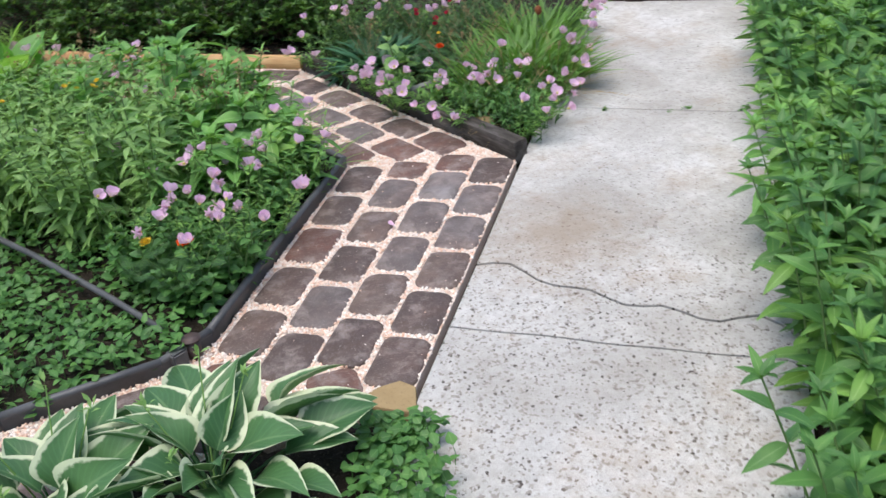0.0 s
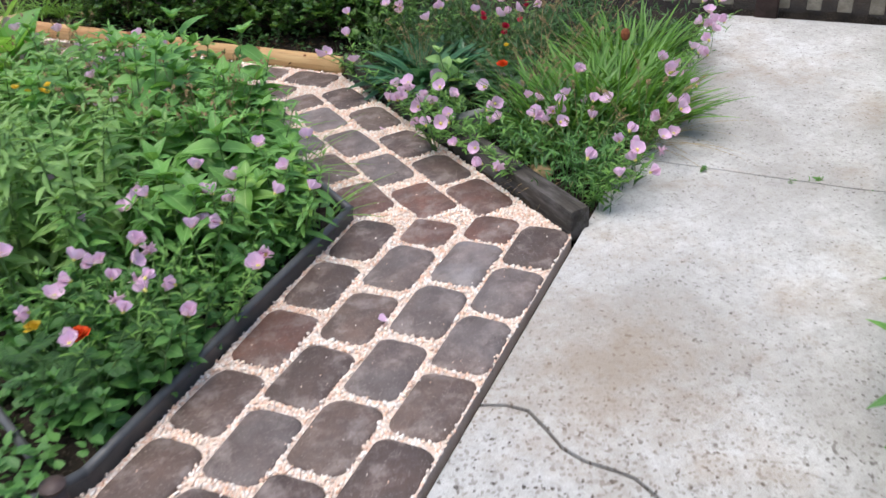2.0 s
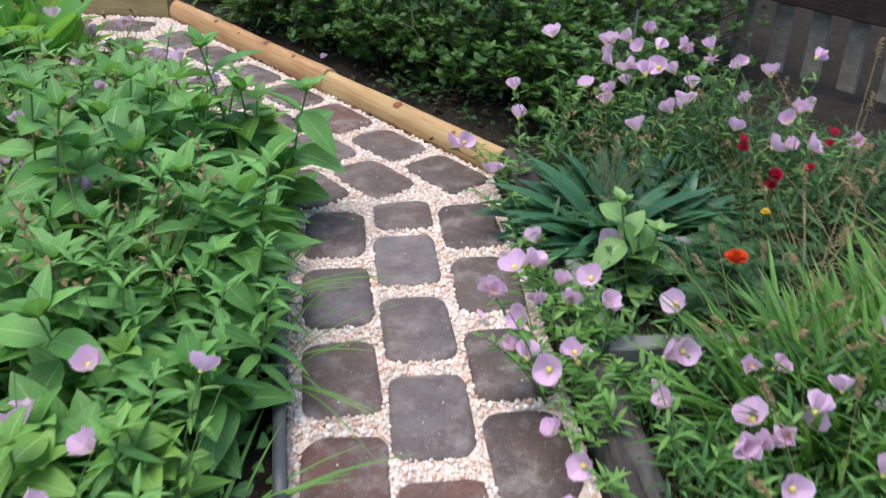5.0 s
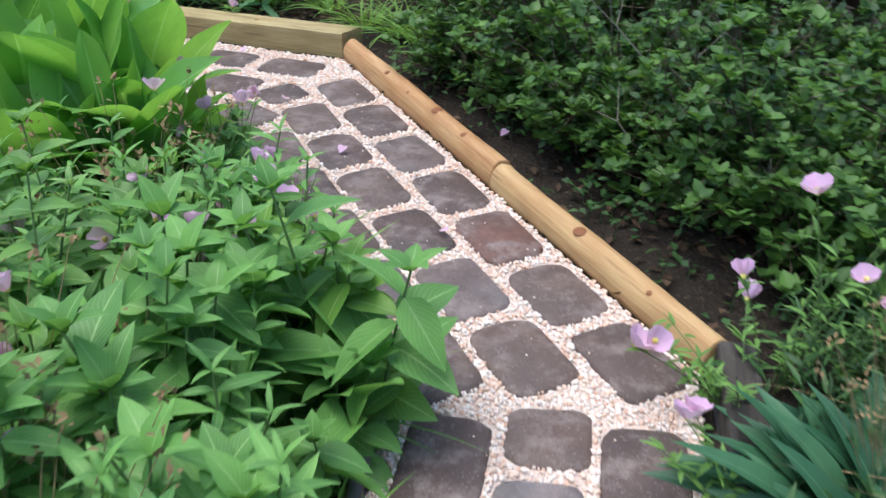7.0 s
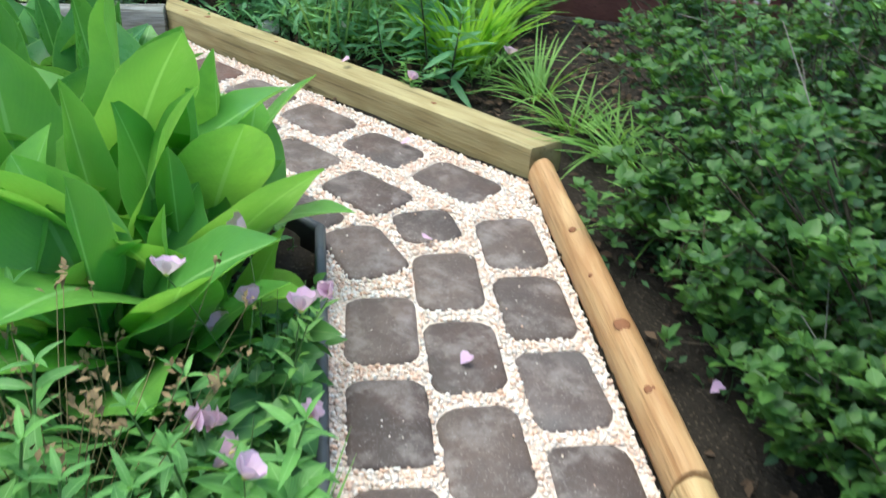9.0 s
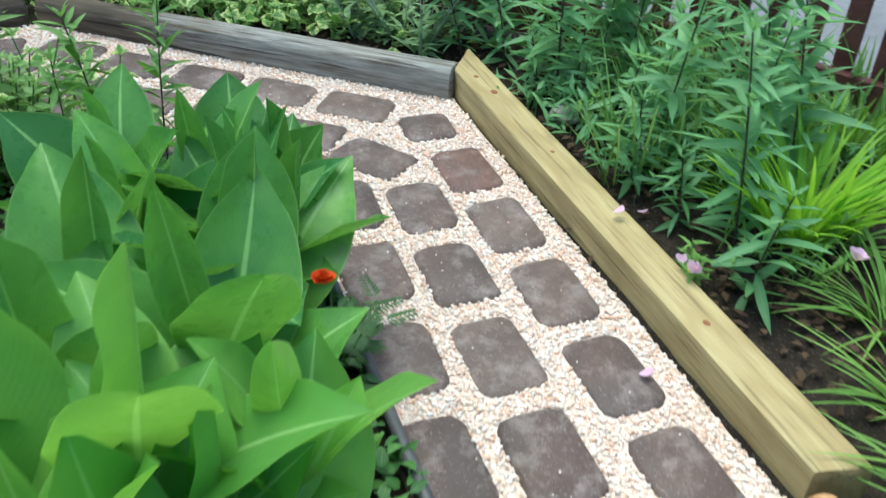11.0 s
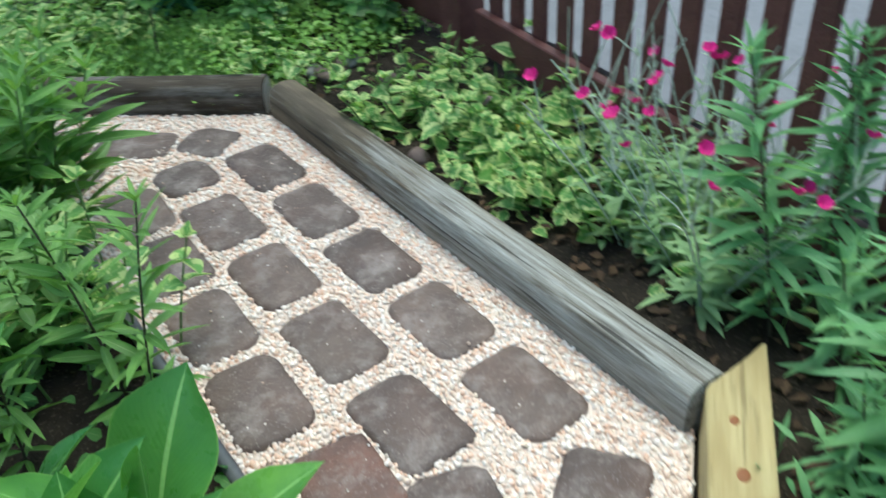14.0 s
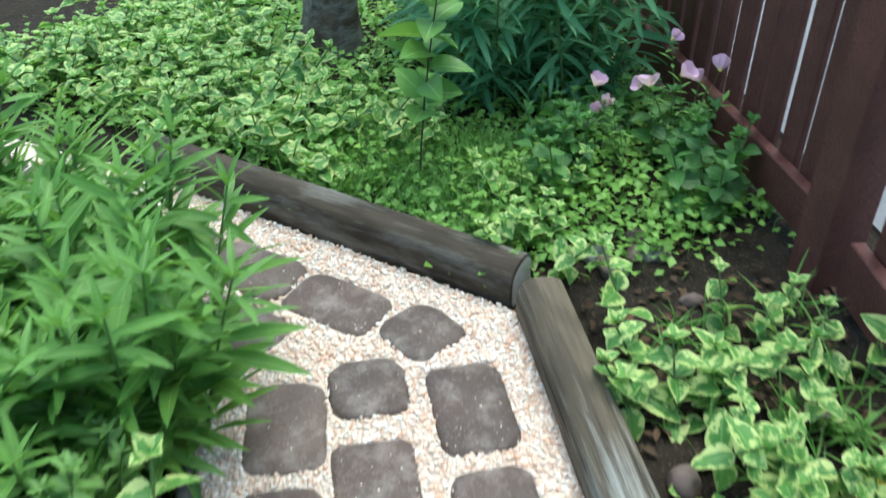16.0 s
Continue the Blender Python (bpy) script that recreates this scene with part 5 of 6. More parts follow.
for u, v, wide, tall in ((0.012, 0.014, 0.040, 0.009), (-0.014, 0.002, 0.022, 0.008), (0.022, 0.0, 0.010, 0.022), (-0.020, -0.016, 0.022, 0.007), (0.006, -0.014, 0.012, 0.009)):
    eb = bmesh.new()
    bmesh.ops.create_cube(eb, size=1)
    bmesh.ops.transform(eb, matrix=face @ Matrix.Translation((u * 0.75, v * 0.75, 0.0085)) @ Matrix.Diagonal((wide * 0.75, tall * 0.75, 0.002, 1)), verts=eb.verts)
    part("emblem", eb, PALE_PAINT, sign, "pale grey emblem bar")

# behind the log
for i, (x, y, r, h) in enumerate(((0.30, 4.25, 0.42, 0.55), (-0.20, 4.62, 0.45, 0.62), (-0.62, 5.02, 0.42, 0.58), (0.05, 5.05, 0.5, 0.75), (0.75, 4.55, 0.42, 0.5), (-0.35, 5.5, 0.55, 0.8), (-1.0, 5.5, 0.45, 0.55), (0.6, 3.95, 0.3, 0.35), (0.14, 4.20, 0.24, 0.28), (-0.04, 4.33, 0.23, 0.3), (0.44, 3.98, 0.26, 0.28), (-0.42, 4.62, 0.22, 0.26), (-0.2, 4.40, 0.22, 0.26), (-0.68, 4.78, 0.22, 0.26))):
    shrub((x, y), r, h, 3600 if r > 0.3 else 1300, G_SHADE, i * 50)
day = [straps("daylily_clump", "arching narrow green daylily leaves", G_BRIGHT, 44, 0.24, 0.0042, STRAP8, (0.75, 1.45), 0.05, "plant") for _ in range(2)]
spread_of(day, [(-1.12, 5.06), (-0.9, 4.86), (-0.85, 5.0), (-1.25, 5.12), (-1.7, 5.35), (-2.0, 5.45), (-2.45, 5.45), (-2.7, 5.38), (-1.45, 5.2), (-2.25, 5.3)], "daylily clumps")
pale_grass = straps("pale_grass_clump", "yellow-green upright grass clump", G_LIME, 120, 0.36, 0.0085, blade(8, "strap", 0.6, 0.35), (0.95, 1.5), 0.08, "grass")
pale_grass.matrix_basis = pose(-2.06, 5.36, 0)
copy_thing(grass, pose(-2.38, 5.8, 0, 0, 0, 90))
tall = [herb("tall_lance_plant", "tall dark stem with spreading lance-shaped leaves", G_TALL, STEM_DARK, 1, (0.56, 0.7, 0.8, 0.62)[i], 0.05, 0.12, 0.0095, (19, 23, 26, 20)[i], 3, LANCE_FLAT, 0.05, 7, 0.08, lean=0.25) for i in range(4)]
spread_of(tall, [(-2.03, 5.154), (-2.54, 5.207), (-2.87, 5.28), (-2.3, 5.3), (-3.05, 5.14), (-3.3, 5.2), (-3.5, 5.02), (-3.2, 5.38), (-2.7, 5.42), (-3.40, 4.95), (-2.4, 5.5), (-3.62, 5.1), (-3.0, 5.4), (-2.68, 5.28), (-2.2, 5.45), (-2.95, 5.22), (-3.12, 5.28)], "tall lance-leaved plants by the fence")
short = herb("short_lance_plant", "short young stem with narrow lance-shaped leaves", G_TALL, STEM_DARK, 1, 0.26, 0.02, 0.10, 0.009, 9, 3, LANCE_FLAT, 0.1, 5, 0.1, lean=0.2)
spread_of([short], [(-2.81, 5.10), (-2.45, 5.08), (-2.22, 5.1), (-2.66, 5.14), (-1.9, 5.08), (-3.02, 5.06), (-3.16, 5.08), (-3.30, 5.06), (-2.93, 5.14), (-3.42, 5.10), (-2.56, 5.16), (-3.10, 5.18)], "short lance-leaved plants behind the beam")
reed = [straps("thin_grass_tuft", "tuft of thin upright pale green grass", G_PALE, 26, 0.42, 0.0034, blade(8, "strap", 0.6, 0.3), (1.2, 1.54), 0.12, "grass") for _ in range(2)]
spread_of(reed, [(-2.75, 5.34), (-2.95, 5.45), (-2.5, 5.38), (-3.15, 5.45), (-2.35, 5.42), (-2.62, 5.55), (-3.3, 5.3), (-2.48, 5.12)], "thin grass tufts by the fence")
wf = thing("white_flower", "small white four-petalled flower on a thin stem", "flower", (-2.42, 5.08, 0))
wb = Bag()
wb.tube([(0, 0, -0.01), (0.004, 0, 0.07), (0, 0, 0.13)], 0.0016, 0.001, 4)
wb.build("stem", STEM, wf)
bloom(wf, (0, 0, 0.13), WHITE, tilt=0.4)
BEHIND_LOG = [(0.36, 3.5), (-1.30, 4.98), (-1.2, 6.2), (0.4, 5.1), (1.2, 4.3), (0.9, 3.7)]
BEHIND_BEAM = [(-1.35, 5.02), (-3.15, 4.95), (-3.0, 5.6), (-1.5, 6.4)]
BEHIND_GREY = [(-3.2, 4.92), (-4.28, 3.58), (-4.75, 3.95), (-3.1, 5.6)]
SIDE_GREEN = [(-4.32, 3.5), (-4.08, 2.2), (-3.9, 1.3), (-5.5, 1.2), (-5.9, 2.5), (-4.9, 3.8)]
for poly, n in ((BEHIND_LOG, 1100), (BEHIND_BEAM, 1300), (BEHIND_GREY, 900)):
    cover("leaf_litter", "brown fallen leaves and bark chips on the soil", poly, n, LITTER, 0.035, 0.011, 0.004, 0.025, SMALL, (-0.2, 0.4), "leaf litter", 0.12)
cover("low_greenery", "sparse low greenery behind the log", BEHIND_LOG, 2600, G_DARK, 0.035, 0.010, 0.0, 0.12, SMALL, clump=0.06)
cover("low_greenery", "sparse low greenery behind the beam", [(-2.45, 5.0), (-3.15, 4.95), (-3.0, 5.6), (-2.2, 5.95), (-2.2, 5.35)], 1700, G_TALL, 0.075, 0.0075, 0.0, 0.22, LANCE, (0.1, 1.2))
for x, y, n in ((-1.9, 5.25, 1), (-2.0, 5.0, 1), (-2.65, 5.12, 1)):
    primrose((x, y), n, 0.15, 0.1)

for x, y in ((-0.95, 4.78), (-0.42, 4.36), (-0.62, 4.52)):
    primrose((x, y), 1, 0.14, 0.06)

# rocks
def rock(at, size, mat, label, squash=0.6):
    bm = bmesh.new()
    bmesh.ops.create_icosphere(bm, subdivisions=3, radius=1)
    seed = rng.uniform(0, 50)
    for v in bm.verts:
        v.co *= 1 + 0.28 * noise.noise(v.co * 1.3 + Vector((seed, 0, 0))) + 0.06 * noise.noise(v.co * 5 + Vector((seed, 0, 0)))
    bmesh.ops.scale(bm, vec=(size, size * rng.uniform(0.65, 0.9), size * squash), verts=bm.verts)
    bmesh.ops.rotate(bm, matrix=Matrix.Rotation(rng.uniform(0, 6.28), 3, "Z"), verts=bm.verts)
    me = bpy.data.meshes.new("rock")
    bm.to_mesh(me)
    bm.free()
    me.materials.append(mat)
    ob = smooth(new("rock", me))
    ob.location = (at[0], at[1], size * squash * 0.45)
    tagged(ob, label, "rock")


rock((-2.86, 5.09), 0.055, STONE_PALE, "pale rounded rock among the lance leaves")
rock((-3.13, 5.18), 0.05, STONE_PALE, "pale rounded rock by the tall stems")
rock((0.76, 1.99), 0.05, STONE_TAN, "pitted tan sandstone piece behind the timber")
rock((-3.98, 4.02), 0.035, STONE_DARK, "small reddish stone behind the grey timber", 0.8)
for i in range(11):
    rock((-4.52 + rng.normal(0, 0.07), 3.60 + rng.normal(0, 0.06)), rng.uniform(0.022, 0.042), STONE_DARK if i % 3 else STONE_GREY, "rounded purple-grey stone in a small pile")

# tan stone wedge at the start of the path
w = slab("stone_wedge", [(-0.49, 0.385), (-0.40, 0.30), (-0.345, 0.25), (-0.30, 0.36), (-0.33, 0.41), (-0.40, 0.415)], -0.05, 0.012, STONE_TAN, None, 0.008)
tagged(w, "tan wedge-shaped flat stone at the walkway edge", "stone")
hosta((-0.92, 0.20), 46, 0.66)
hosta((-1.28, 0.27), 22, 0.42)
clover = cover("clover", "small three-leaved green clover", [(-0.62, 0.0), (-0.48, 0.27), (-0.36, 0.2), (-0.42, -0.1), (-0.6, -0.15)], 480, G_DEEP, 0.035, 0.015, 0.02, 0.14, OVATE, (-0.1, 0.6), clump=0.03)

# hedge-like herbs along the walkway
side = [herb("walkway_herb", "lush herb with pointed bright green leaves", (G_MID, G_DEEP, G_HERB, G_DEEP)[i], STEM, 10, (0.52, 0.62, 0.42, 0.56)[i], 0.24, 0.10, 0.0165, 9, 2, OVATE5, 0.12, 6, 0.08, lean=0.28) for i in range(4)]
places = []
for i in range(44):
    s, wd = rng.uniform(-2.9, 2.3), rng.uniform(1.22, 1.9)
    places.append(walkway_point(s, wd))
for i in range(20):
    places.append(walkway_point(-2.8 + i * 0.26, (1.21 if i < 10 else 1.15) + rng.uniform(0, 0.13)))
places += [walkway_point(-0.36, 1.12)] + [walkway_point(s, 1.18) for s in (-2.3, -2.05, -1.8, -1.45, -1.1, -0.7)]
spread_of(side, places, "leafy herbs along the walkway")
# shade low in the herbs is put into the colour: this cover is dark green
cover("herb_foliage", "dense leaves under the tall herbs, coloured dark green for the shade there", [walkway_point(-3, 1.12), walkway_point(2.4, 1.12), walkway_point(2.4, 2.0), walkway_point(-3, 2.0)], 4600, G_DARK, 0.075, 0.018, 0.02, 0.36, OVATE, (-0.3, 0.9))

# weeds and crumbs in the walkway joint
weed = herb("joint_weed", "tiny green weed growing in a joint of the concrete", G_DEEP, STEM, 3, 0.014, 0.05, 0.018, 0.004, 3, 2, LANCE, 0.2, 2, 0.1, lean=1.6)
spread_of([weed], [walkway_point(0.595, w) for w in (0.30, 0.62, 0.66, 0.86, 0.93, 1.0)], "weeds in the walkway joint")

# behind the grey timber
vinca = [herb("variegated_vinca", "low vine with cream-edged oval leaves", G_VINCA, STEM, 4, 0.17, 0.18, 0.056, 0.020, 4, 2, OVATE5, 0.05, 4, 0.15, lean=0.85) for _ in range(3)]
spread_of(vinca, zone([(-3.8, 4.32), (-4.22, 3.78), (-4.62, 3.98), (-4.0, 4.6)], 10, 0.16, 0.2) + zone([(-3.6, 4.6), (-3.9, 4.2), (-4.1, 4.6), (-3.7, 4.8)], 6, 0.11, 0.2), "variegated vinca")
campion = []
for _ in range(2):
    ob = thing("rose_campion", "silvery felted campion with magenta flowers", "flower")
    st, lv = Bag(), Bag()
    tips = []
    for i in range(9):
        a = rng.uniform(0, 6.28)
        line = stem_line(0.03 * math.cos(a), 0.03 * math.sin(a), rng.uniform(0.24, 0.46), 0.4, a, 0.4, 7)
        st.tube(line, 0.003, 0.002, 5)
        for s in (0.1, 0.2, 0.3, 0.4, 0.5, 0.62, 0.75, 0.88):
            p = np.array([np.interp(s, np.linspace(0, 1, 7), line[:, c]) for c in range(3)])
            aa = rng.uniform(0, 6.28)
            lv.blades(OVATE, [p, p], [aa, aa + 3.14], rng.uniform(0.2, 0.9), 0.085 * (1.2 - s), 0.011 * (1.2 - s))
        for k in range(2):
            tip = line[-2] + (line[-1] - line[-2]) * 0.3
            e2 = tip + rng.normal(0, 0.05, 3) + (0, 0, 0.1)
            st.tube([tip, (tip + e2) / 2 + (0, 0, 0.01), e2], 0.002, 0.0015, 4)
            tips.append(e2)
    lv.blades(OVATE5, rng.normal(0, 0.03, (20, 3)) * (1, 1, 0), rng.uniform(0, 6.28, 20), rng.uniform(0.3, 1.2, 20), rng.uniform(0.08, 0.14, 20), 0.012)
    st.build("stem", STEM_SILVER, ob)
    lv.build("foliage", G_SILVER, ob)
    for tip in tips[::3]:
        bloom(ob, tip, MAGENTA, tilt=0.5)
    campion.append(ob)
spread_of(campion, [(-3.62, 4.76), (-3.78, 4.80), (-3.70, 4.63), (-3.88, 4.68), (-3.50, 4.80)], "rose campions")
ylw = thing("yellow_leaf_sprig", "yellowing leaves on a low sprig", "plant", (-4.15, 4.28, 0))
yb = Bag()
yb.blades(OVATE, [(0, 0, 0.04), (0.01, 0, 0.05), (0, 0.02, 0.03)], [0.3, 2.2, 4.0], 0.3, 0.05, 0.02)
yb.tube([(0, 0, -0.01), (0, 0, 0.05)], 0.002, 0.001, 4)
yb.build("leaves", PETAL_YELLOW, ylw)
primrose((-5.02, 3.45), 6, 0.3, 0.14)
primrose((-4.86, 3.38), 3, 0.22, 0.12)
primrose((-4.3, 4.2), 1, 0.08, 0.06)

# green side beyond the brown timber
cover("clover_carpet", "carpet of small bright green leaves", SIDE_GREEN, 15000, G_BRIGHT, 0.03, 0.012, 0.0, 0.13, SMALL, (-0.1, 0.8), clump=0.06)
cover("fine_grass", "fine bright green grass blades", [(-4.3, 3.3), (-4.2, 2.6), (-4.7, 2.5), (-4.8, 3.2)], 2600, G_GRASS, 0.09, 0.002, 0.0, 0.04, STRAP, (0.7, 1.5), "grass", 0.03)
spread_of([copy_thing(v, v.matrix_basis.copy()) for v in vinca], zone([(-4.15, 2.4), (-4.05, 1.4), (-5.0, 1.4), (-4.7, 2.2)], 42, 0.11, 0.2) + zone([(-4.2, 2.9), (-4.1, 2.3), (-4.7, 2.3), (-4.6, 2.9)], 7, 0.16, 0.2) + [(-4.42, 3.28), (-4.5, 3.3), (-4.36, 3.42), (-4.35, 2.55)], "variegated vines by the tree")
sapling = herb("sapling", "thin sapling with large oval leaves", G_MID, STEM_DARK, 1, 0.75, 0.03, 0.10, 0.034, 9, 2, OVATE5, 0.1, 4, 0.4, "tree", 0.05)
sapling.matrix_basis = pose(-4.43, 2.96, 0)
bamb = [herb("narrow_leaf_bush", "dark bush of long narrow leaves by the fence", G_BLUE, STEM, 12, 0.7, 0.22, 0.12, 0.009, 12, 3, LANCE6, 0.1) for _ in range(2)]
spread_of(bamb, [(-5.15, 3.02), (-5.3, 2.75), (-5.0, 2.8), (-5.45, 2.5), (-5.2, 2.4)], "narrow-leaved bushes by the fence")
leafy = [copy_thing(b, b.matrix_basis.copy()) for b in low_leaf[:2]]
spread_of(leafy, [(-4.82, 3.66), (-4.95, 3.45), (-4.98, 3.25), (-5.1, 3.4), (-4.8, 3.1), (-4.68, 3.3)], "leafy herbs by the post")


def trunk(at, radius, height):
    ob = thing("tree", "tree trunk with rough grey-brown bark", "tree", (at[0], at[1], 0))
    bm = bmesh.new()
    rings = []
    for i in range(26):
        z = -0.05 + height * i / 25
        flare = 1 + 0.55 * math.exp(-max(0, z) * 9)
        ring = []
        for j in range(40):
            a = 2 * math.pi * j / 40
            r = radius * flare * (1 + 0.10 * noise.noise(Vector((math.cos(a) * 2, math.sin(a) * 2, z * 1.2))) + 0.09 * noise.noise(Vector((math.cos(a) * 9, math.sin(a) * 9, z * 2.5))))
            ring.append(bm.verts.new((r * math.cos(a) - 0.06 * z, r * math.sin(a), z)))
        rings.append(ring)
    for r0, r1 in zip(rings, rings[1:]):
        for j in range(40):
            bm.faces.new((r0[j], r0[(j + 1) % 40], r1[(j + 1) % 40], r1[j]))
    bm.faces.new(rings[-1])
    smooth(part("trunk", bm, BARK, ob))
    cr, lm = Bag(), Bag()
    for i in range(9):
        a = i * 2.4
        top = np.array([-0.06 * height, 0, height - 0.15 * i])
        end = top + (1.3 * math.cos(a), 1.3 * math.sin(a), 0.9)
        lm.tube([top - (0, 0, 0.2), (top + end) / 2 + (0, 0, 0.1), end], radius * 0.4, 0.01, 8)
        q = end + rng.normal(0, 0.4, (160, 3))
        cr.blades(OVATE, q, rng.uniform(0, 6.28, 160), rng.normal(0, 0.5, 160), 0.1, 0.035)
    lm.build("limb", BARK, ob)
    cr.build("crown", G_MID, ob)


trunk((-4.92, 2.12), 0.085, 5.2)

# pale leaves and grass scattered behind the grey timber
cover("vinca_runners", "scattered cream-edged vinca runners over the soil", [(-3.36, 4.84), (-4.24, 3.74), (-4.62, 3.92), (-3.5, 5.1)], 120, G_VINCA, 0.048, 0.017, 0.0, 0.11, OVATE, (-0.1, 0.8), clump=0.05)
cover("thin_grass", "thin green grass between the vinca", [(-3.7, 4.5), (-4.26, 3.80), (-4.66, 3.92), (-4.1, 4.5)], 260, G_GRASS, 0.13, 0.003, 0.0, 0.03, STRAP, (0.6, 1.4), "grass", 0.03)

# blown petals on path and edging
PETAL_BIT = Bag()
PETAL_BIT.blades(PETAL, [(0, 0, 0)], 0.0, 0.05, 0.028, 0.017)
bit = PETAL_BIT.mesh("fallen_petal", PETAL_PINK)
for x, y, z in ((-0.45, 3.70, 0.006), (-0.92, 4.02, 0.006), (0.32, 2.62, 0.006), (-1.30, 4.35, 0.006), (-2.2, 4.87, 0.105), (-1.75, 4.70, 0.006), (0.02, 1.3, 0.006), (-0.5, 4.3, 0.012), (-2.05, 5.0, 0.012), (-2.3, 5.02, 0.012)):
    o = new("fallen_petal", bit)
    o.matrix_basis = pose(x, y, z, 0, 0, rng.uniform(0, 360))
    tagged(o, "pale pink petal fallen from the primroses", "petal", "fallen petals")

# ---- pavers and gravel ----
PW, PL = 0.164, 0.247


def paver_mesh(w, l, seed, tone, cut=None):
    """A tumbled paver with worn corners and a slightly domed face."""
    r = random.Random(seed)
    out = []
    corner = 0.036
    for cx, cy, a0 in ((1, 1, 0), (-1, 1, 90), (-1, -1, 180), (1, -1, 270)):
        rad = corner * r.uniform(0.75, 1.35)
        for k in range(4):
            a = radians(a0 + 30 * k)
            out.append(Vector((cx * (w / 2 - rad) + rad * math.cos(a) + r.gauss(0, 0.0014), cy * (l / 2 - rad) + rad * math.sin(a) + r.gauss(0, 0.0014), 0)))
    if cut:
        out = [p for p in out if p.dot(cut[0]) < cut[1]] or out
    bm = bmesh.new()
    rings = []
    for inset, z in ((0.0, -0.045), (-0.001, -0.013), (0.004, -0.0055), (0.013, -0.0015)):
        rings.append([bm.verts.new(Vector((p.x * (1 - 2 * inset / w), p.y * (1 - 2 * inset / l), z + (r.gauss(0, 0.0008) if inset > 0 else 0)))) for p in out])
    n = len(out)
    for r0, r1 in zip(rings, rings[1:]):
        for j in range(n):
            bm.faces.new((r0[j], r0[(j + 1) % n], r1[(j + 1) % n], r1[j]))
    c = bm.verts.new((0, 0, 0.0008)) if not cut else bm.verts.new(sum((v.co for v in rings[-1]), Vector()) / n)
    for j in range(n):
        bm.faces.new((rings[-1][j], rings[-1][(j + 1) % n], c))
    bmesh.ops.recalc_face_normals(bm, faces=bm.faces)
    me = bpy.data.meshes.new("paver")
    bm.to_mesh(me)
    bm.free()
    me.materials.append(PAVERS[tone])
    me.polygons.foreach_set("use_smooth", [True] * len(me.polygons))
    return me


FULL = {tone: [paver_mesh(PW, PL, i + 100 * k, tone) for i in range(6)] for k, tone in enumerate(PAVERS)}
HALF = {tone: [paver_mesh(PW, 0.165, 20 + i + 100 * k, tone) for i in range(3)] for k, tone in enumerate(PAVERS)}
LAID = []
paving = thing("paving", "tumbled brown and grey cobble pavers set in gravel", "paving", kind="structure")


def lay(x, y, heading, kind="full", turn=0.0, tone="b"):
    a = radians(heading - 90 + turn + random.uniform(-1.5, 1.5))
    pool = (FULL if kind == "full" else HALF)[tone]
    ob = new("paver", pool[len(LAID) % len(pool)])
    ob.parent = paving
    ob.matrix_basis = Matrix.Translation((x, y, random.uniform(-0.003, 0.003))) @ Matrix.Rotation(a, 4, "Z") @ Matrix.Rotation(random.gauss(0, 0.006), 4, "X") @ Matrix.Rotation(math.pi * (len(LAID) % 2), 4, "Z")
    LAID.append((x, y, a, PL if kind == "full" else 0.165))


def row(x0, y0, x1, y1, heading, tones):
    """Pavers in a line from the first centre to the last, one for each letter of the tones."""
    for i, tone in enumerate(tones):
        u = i / max(1, len(tones) - 1)
        lay(x0 + (x1 - x0) * u, y0 + (y1 - y0) * u, heading, tone=tone)


# beside the walkway
row(-0.293, 0.517, 0.566, 1.542, 50.0, "ddbggd")
row(-0.384, 0.690, 0.329, 1.532, 50.0, "dbggl")
row(-0.578, 0.719, 0.126, 1.584, 50.5, "dgdbg")
row(-0.647, 0.912, 0.050, 1.795, 51.5, "bdrdd")
lay(0.470, 1.703, 50, "half", tone="r")
lay(0.266, 1.760, 50, "half", tone="r")
lay(-0.506, 0.505, 50, "half", 32, "r")
lay(-0.790, 0.712, 150, "half", tone="r")
lay(-1.379, 0.657, 178)
lay(-1.08, 0.72, 178, tone="d")
lay(-1.10, 0.53, 178, tone="r")
lay(-1.40, 0.47, 178)
lay(-1.68, 0.66, 178, tone="d")
lay(-0.82, 0.50, 178)
# along the black timber
row(0.502, 1.938, 0.372, 2.470, 104.0, "rdd")
row(0.303, 2.778, 0.230, 3.060, 104.0, "bd")
row(0.310, 1.992, 0.090, 2.859, 104.0, "rggl")
lay(0.040, 3.091, 104, "half", tone="b")
row(0.112, 2.078, -0.120, 2.958, 104.5, "rbgd")
# along the log
row(0.125, 3.372, -1.160, 4.496, 138.8, "dbrdgdb")
row(-0.087, 3.306, -1.160, 4.250, 138.6, "bgdbdb")
row(-0.262, 3.212, -1.134, 4.002, 138.0, "bgbdb")
lay(-1.369, 4.405, 140, "half", 8, "d")
lay(-1.397, 4.200, 158, tone="b")
# along the squared beam
row(-1.480, 4.652, -2.680, 4.660, 180.0, "ddbbr")
lay(-2.955, 4.637, 180, "half", -4, "d")
row(-1.612, 4.420, -2.536, 4.470, 179.0, "dbdd")
row(-1.665, 4.210, -2.606, 4.280, 178.0, "dbbd")
lay(-2.830, 4.418, 215, tone="d")
# along the grey timber
row(-3.160, 4.461, -3.890, 3.591, 230.0, "bbddd")
row(-3.040, 4.256, -3.612, 3.590, 230.5, "dbbd")
lay(-3.794, 3.391, 230, "half", tone="d")
lay(-2.858, 4.20, 225, tone="r")
row(-3.03, 3.945, -3.612, 3.338, 228.0, "bbdb")
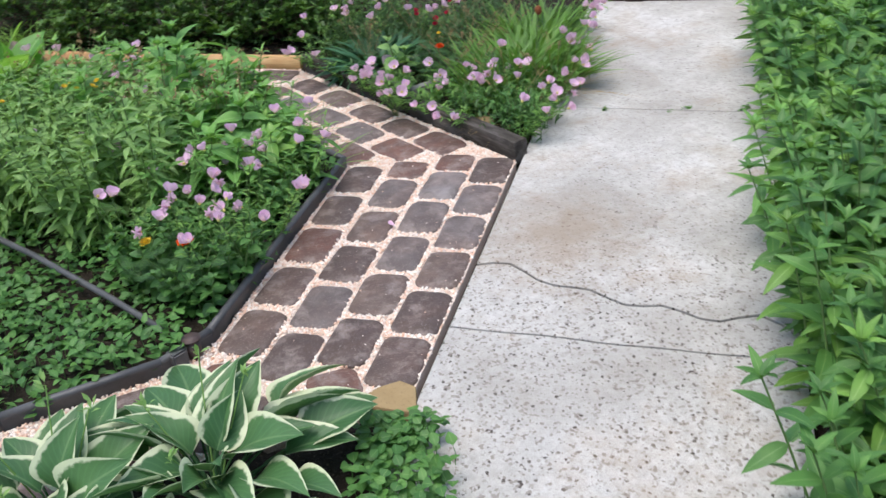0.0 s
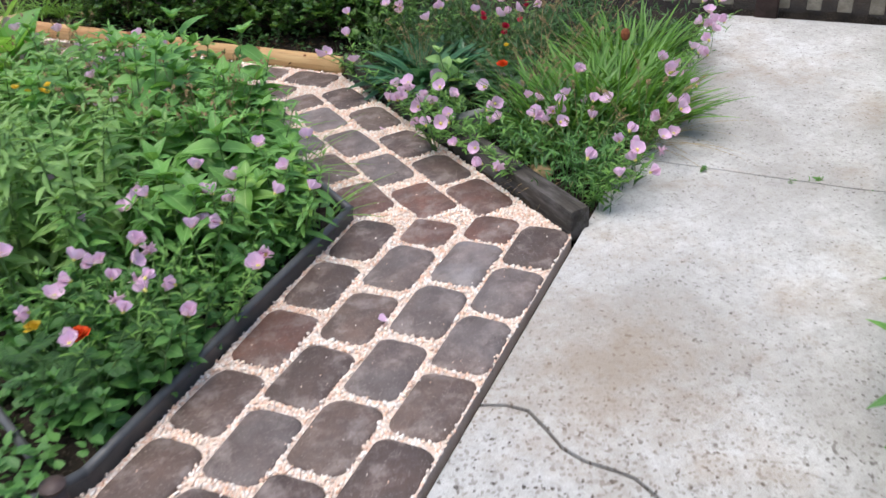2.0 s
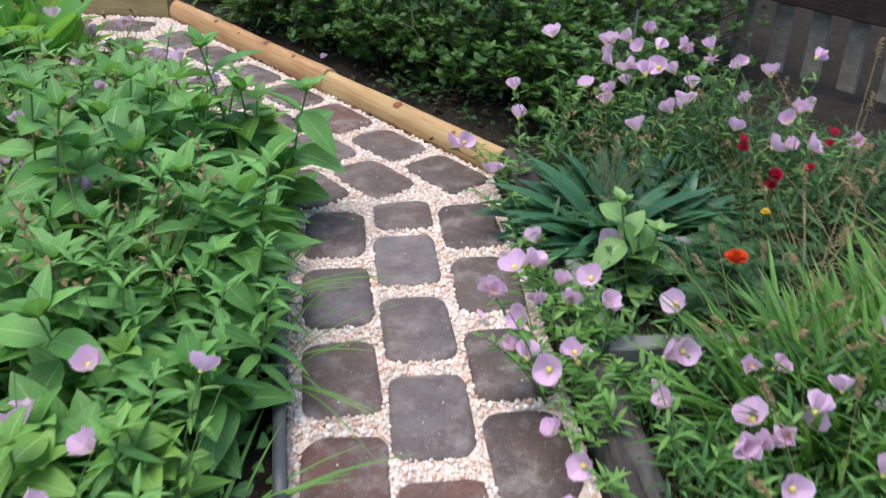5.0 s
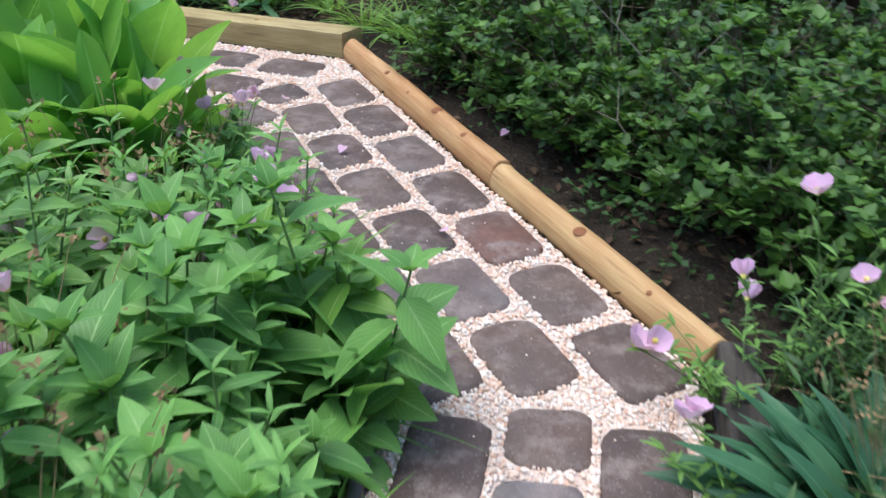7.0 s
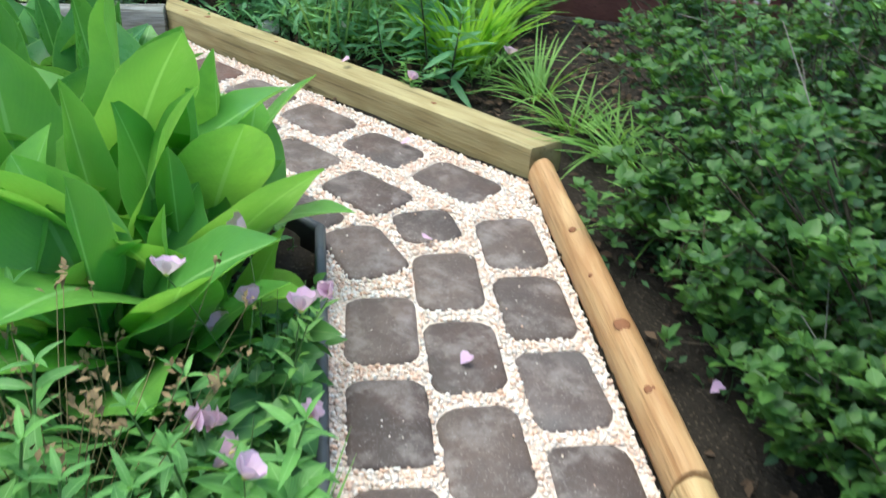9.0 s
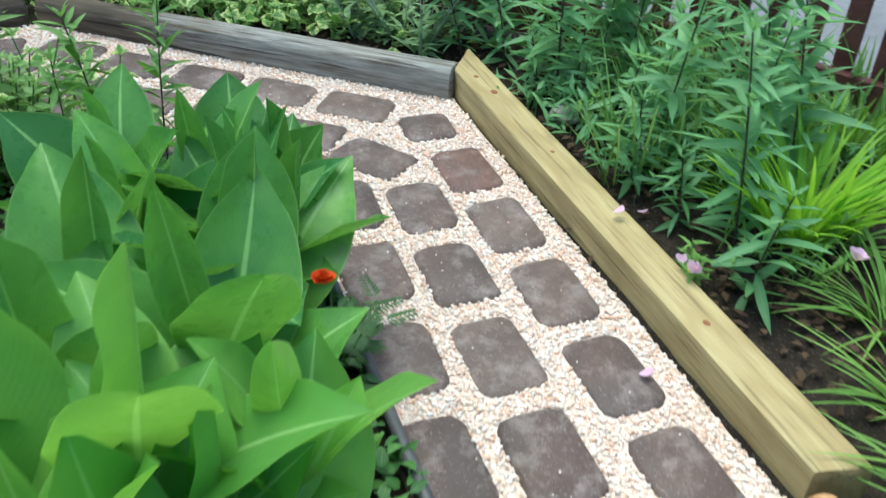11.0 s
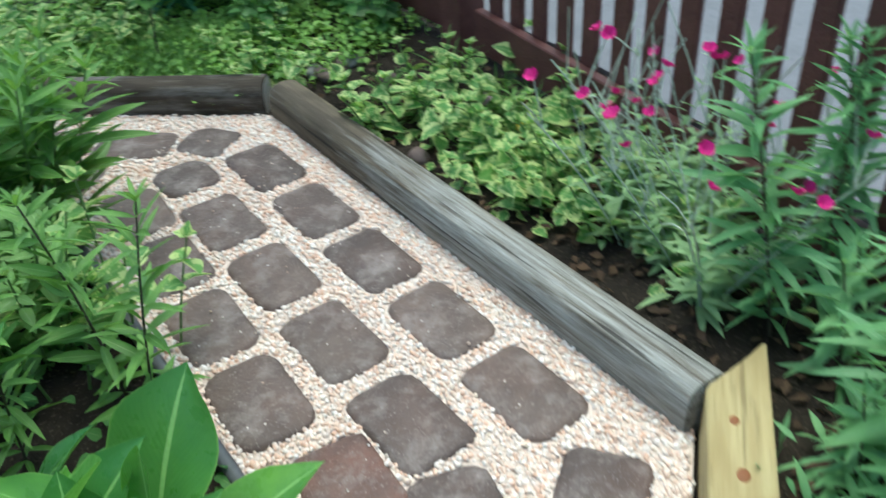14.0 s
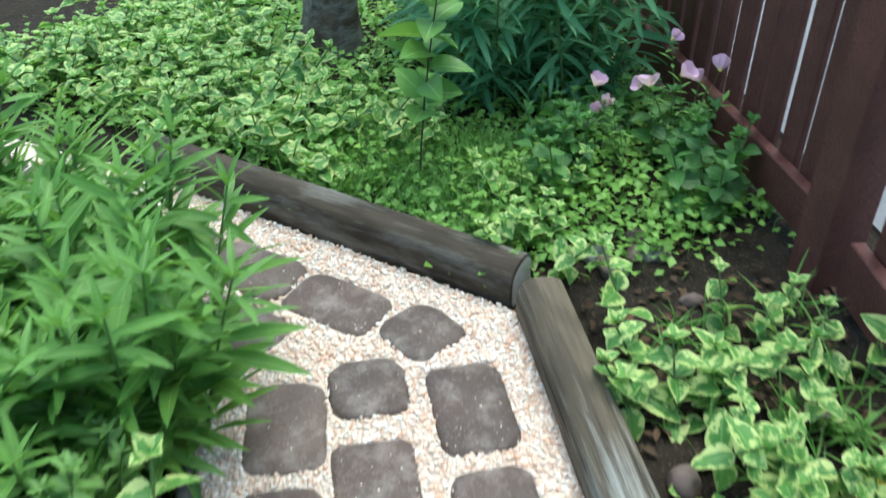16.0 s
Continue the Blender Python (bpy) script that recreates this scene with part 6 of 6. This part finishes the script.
# along the brown timber
lay(-4.000, 3.358, 262, "half", tone="d")
row(-3.948, 3.142, -3.72, 1.90, 280.0, "dbdbdb")
row(-3.74, 3.02, -3.52, 1.78, 280.0, "dbdbdb")
row(-3.55, 2.98, -3.32, 1.74, 280.0, "bdbdbb")


def gravel_stones():
    step = 0.0074
    xs, ys = np.meshgrid(np.arange(-4.3, 0.8, step), np.arange(0.3, 4.95, step), indexing="ij")
    x, y = xs.ravel() + rng.normal(0, 0.0034, xs.size), ys.ravel() + rng.normal(0, 0.0034, xs.size)
    ok = inside(PATH_AREA, x, y) & ~((x < -3.2) & (y < 2.0)) & (x > -4.3)
    x, y = x[ok], y[ok]
    clear = np.ones(len(x), bool)
    for px, py, a, l in LAID:
        u = np.abs((x - px) * math.cos(a) + (y - py) * math.sin(a))
        v = np.abs(-(x - px) * math.sin(a) + (y - py) * math.cos(a))
        rad = 0.03
        du, dv = np.maximum(u - (PW / 2 - rad), 0), np.maximum(v - (l / 2 - rad), 0)
        clear &= np.hypot(du, dv) > rad - 0.001
    stray = rng.uniform(0, 1, len(x)) < np.where(x < -3.2, 0.012, 0.004)
    keep = clear | stray
    x, y, on_top = x[keep], y[keep], (~clear)[keep]
    k = len(x)
    t = (1 + 5 ** 0.5) / 2
    base = np.array([(-1, t, 0), (1, t, 0), (-1, -t, 0), (1, -t, 0), (0, -1, t), (0, 1, t), (0, -1, -t), (0, 1, -t), (t, 0, -1), (t, 0, 1), (-t, 0, -1), (-t, 0, 1)]) / 1.9
    faces = np.array([(0, 11, 5), (0, 5, 1), (0, 1, 7), (0, 7, 10), (0, 10, 11), (1, 5, 9), (5, 11, 4), (11, 10, 2), (10, 7, 6), (7, 1, 8),
                      (3, 9, 4), (3, 4, 2), (3, 2, 6), (3, 6, 8), (3, 8, 9), (4, 9, 5), (2, 4, 11), (6, 2, 10), (8, 6, 7), (9, 8, 1)])
    size = (0.0033 + 0.0038 * rng.uniform(0, 1, (k, 1, 1)) ** 1.5) * rng.uniform(0.68, 1.2, (k, 1, 3))
    size = np.where(on_top[:, None, None], size * 0.45, size)
    v = base[None] * rng.uniform(0.8, 1.2, (k, 12, 1)) * size
    a = rng.uniform(0, 6.28, k)
    b = rng.uniform(0, 6.28, k)
    ca, sa, cb_, sb = np.cos(a), np.sin(a), np.cos(b), np.sin(b)
    zero, one = np.zeros(k), np.ones(k)
    rz = np.stack([np.stack([ca, -sa, zero], -1), np.stack([sa, ca, zero], -1), np.stack([zero, zero, one], -1)], 1)
    rx = np.stack([np.stack([one, zero, zero], -1), np.stack([zero, cb_, -sb], -1), np.stack([zero, sb, cb_], -1)], 1)
    v = np.einsum("kij,kvj->kvi", rz @ rx, v)
    v += np.stack([x, y, np.where(on_top, 0.003, rng.uniform(-0.013, -0.005, k))], -1)[:, None, :]
    f = (faces[None] + (np.arange(k) * 12)[:, None, None]).reshape(-1, 3)
    me = bpy.data.meshes.new("gravel")
    me.vertices.add(k * 12)
    me.vertices.foreach_set("co", v.ravel())
    me.loops.add(f.size)
    me.loops.foreach_set("vertex_index", f.ravel().astype(np.int32))
    me.polygons.add(len(f))
    me.polygons.foreach_set("loop_start", np.arange(len(f), dtype=np.int32) * 3)
    me.polygons.foreach_set("loop_total", np.full(len(f), 3, np.int32))
    me.update(calc_edges=True)
    me.materials.append(GRAVEL)
    tagged(new("gravel", me), "loose pinkish white and tan gravel between the pavers", "gravel", kind="stuff")


gravel_stones()
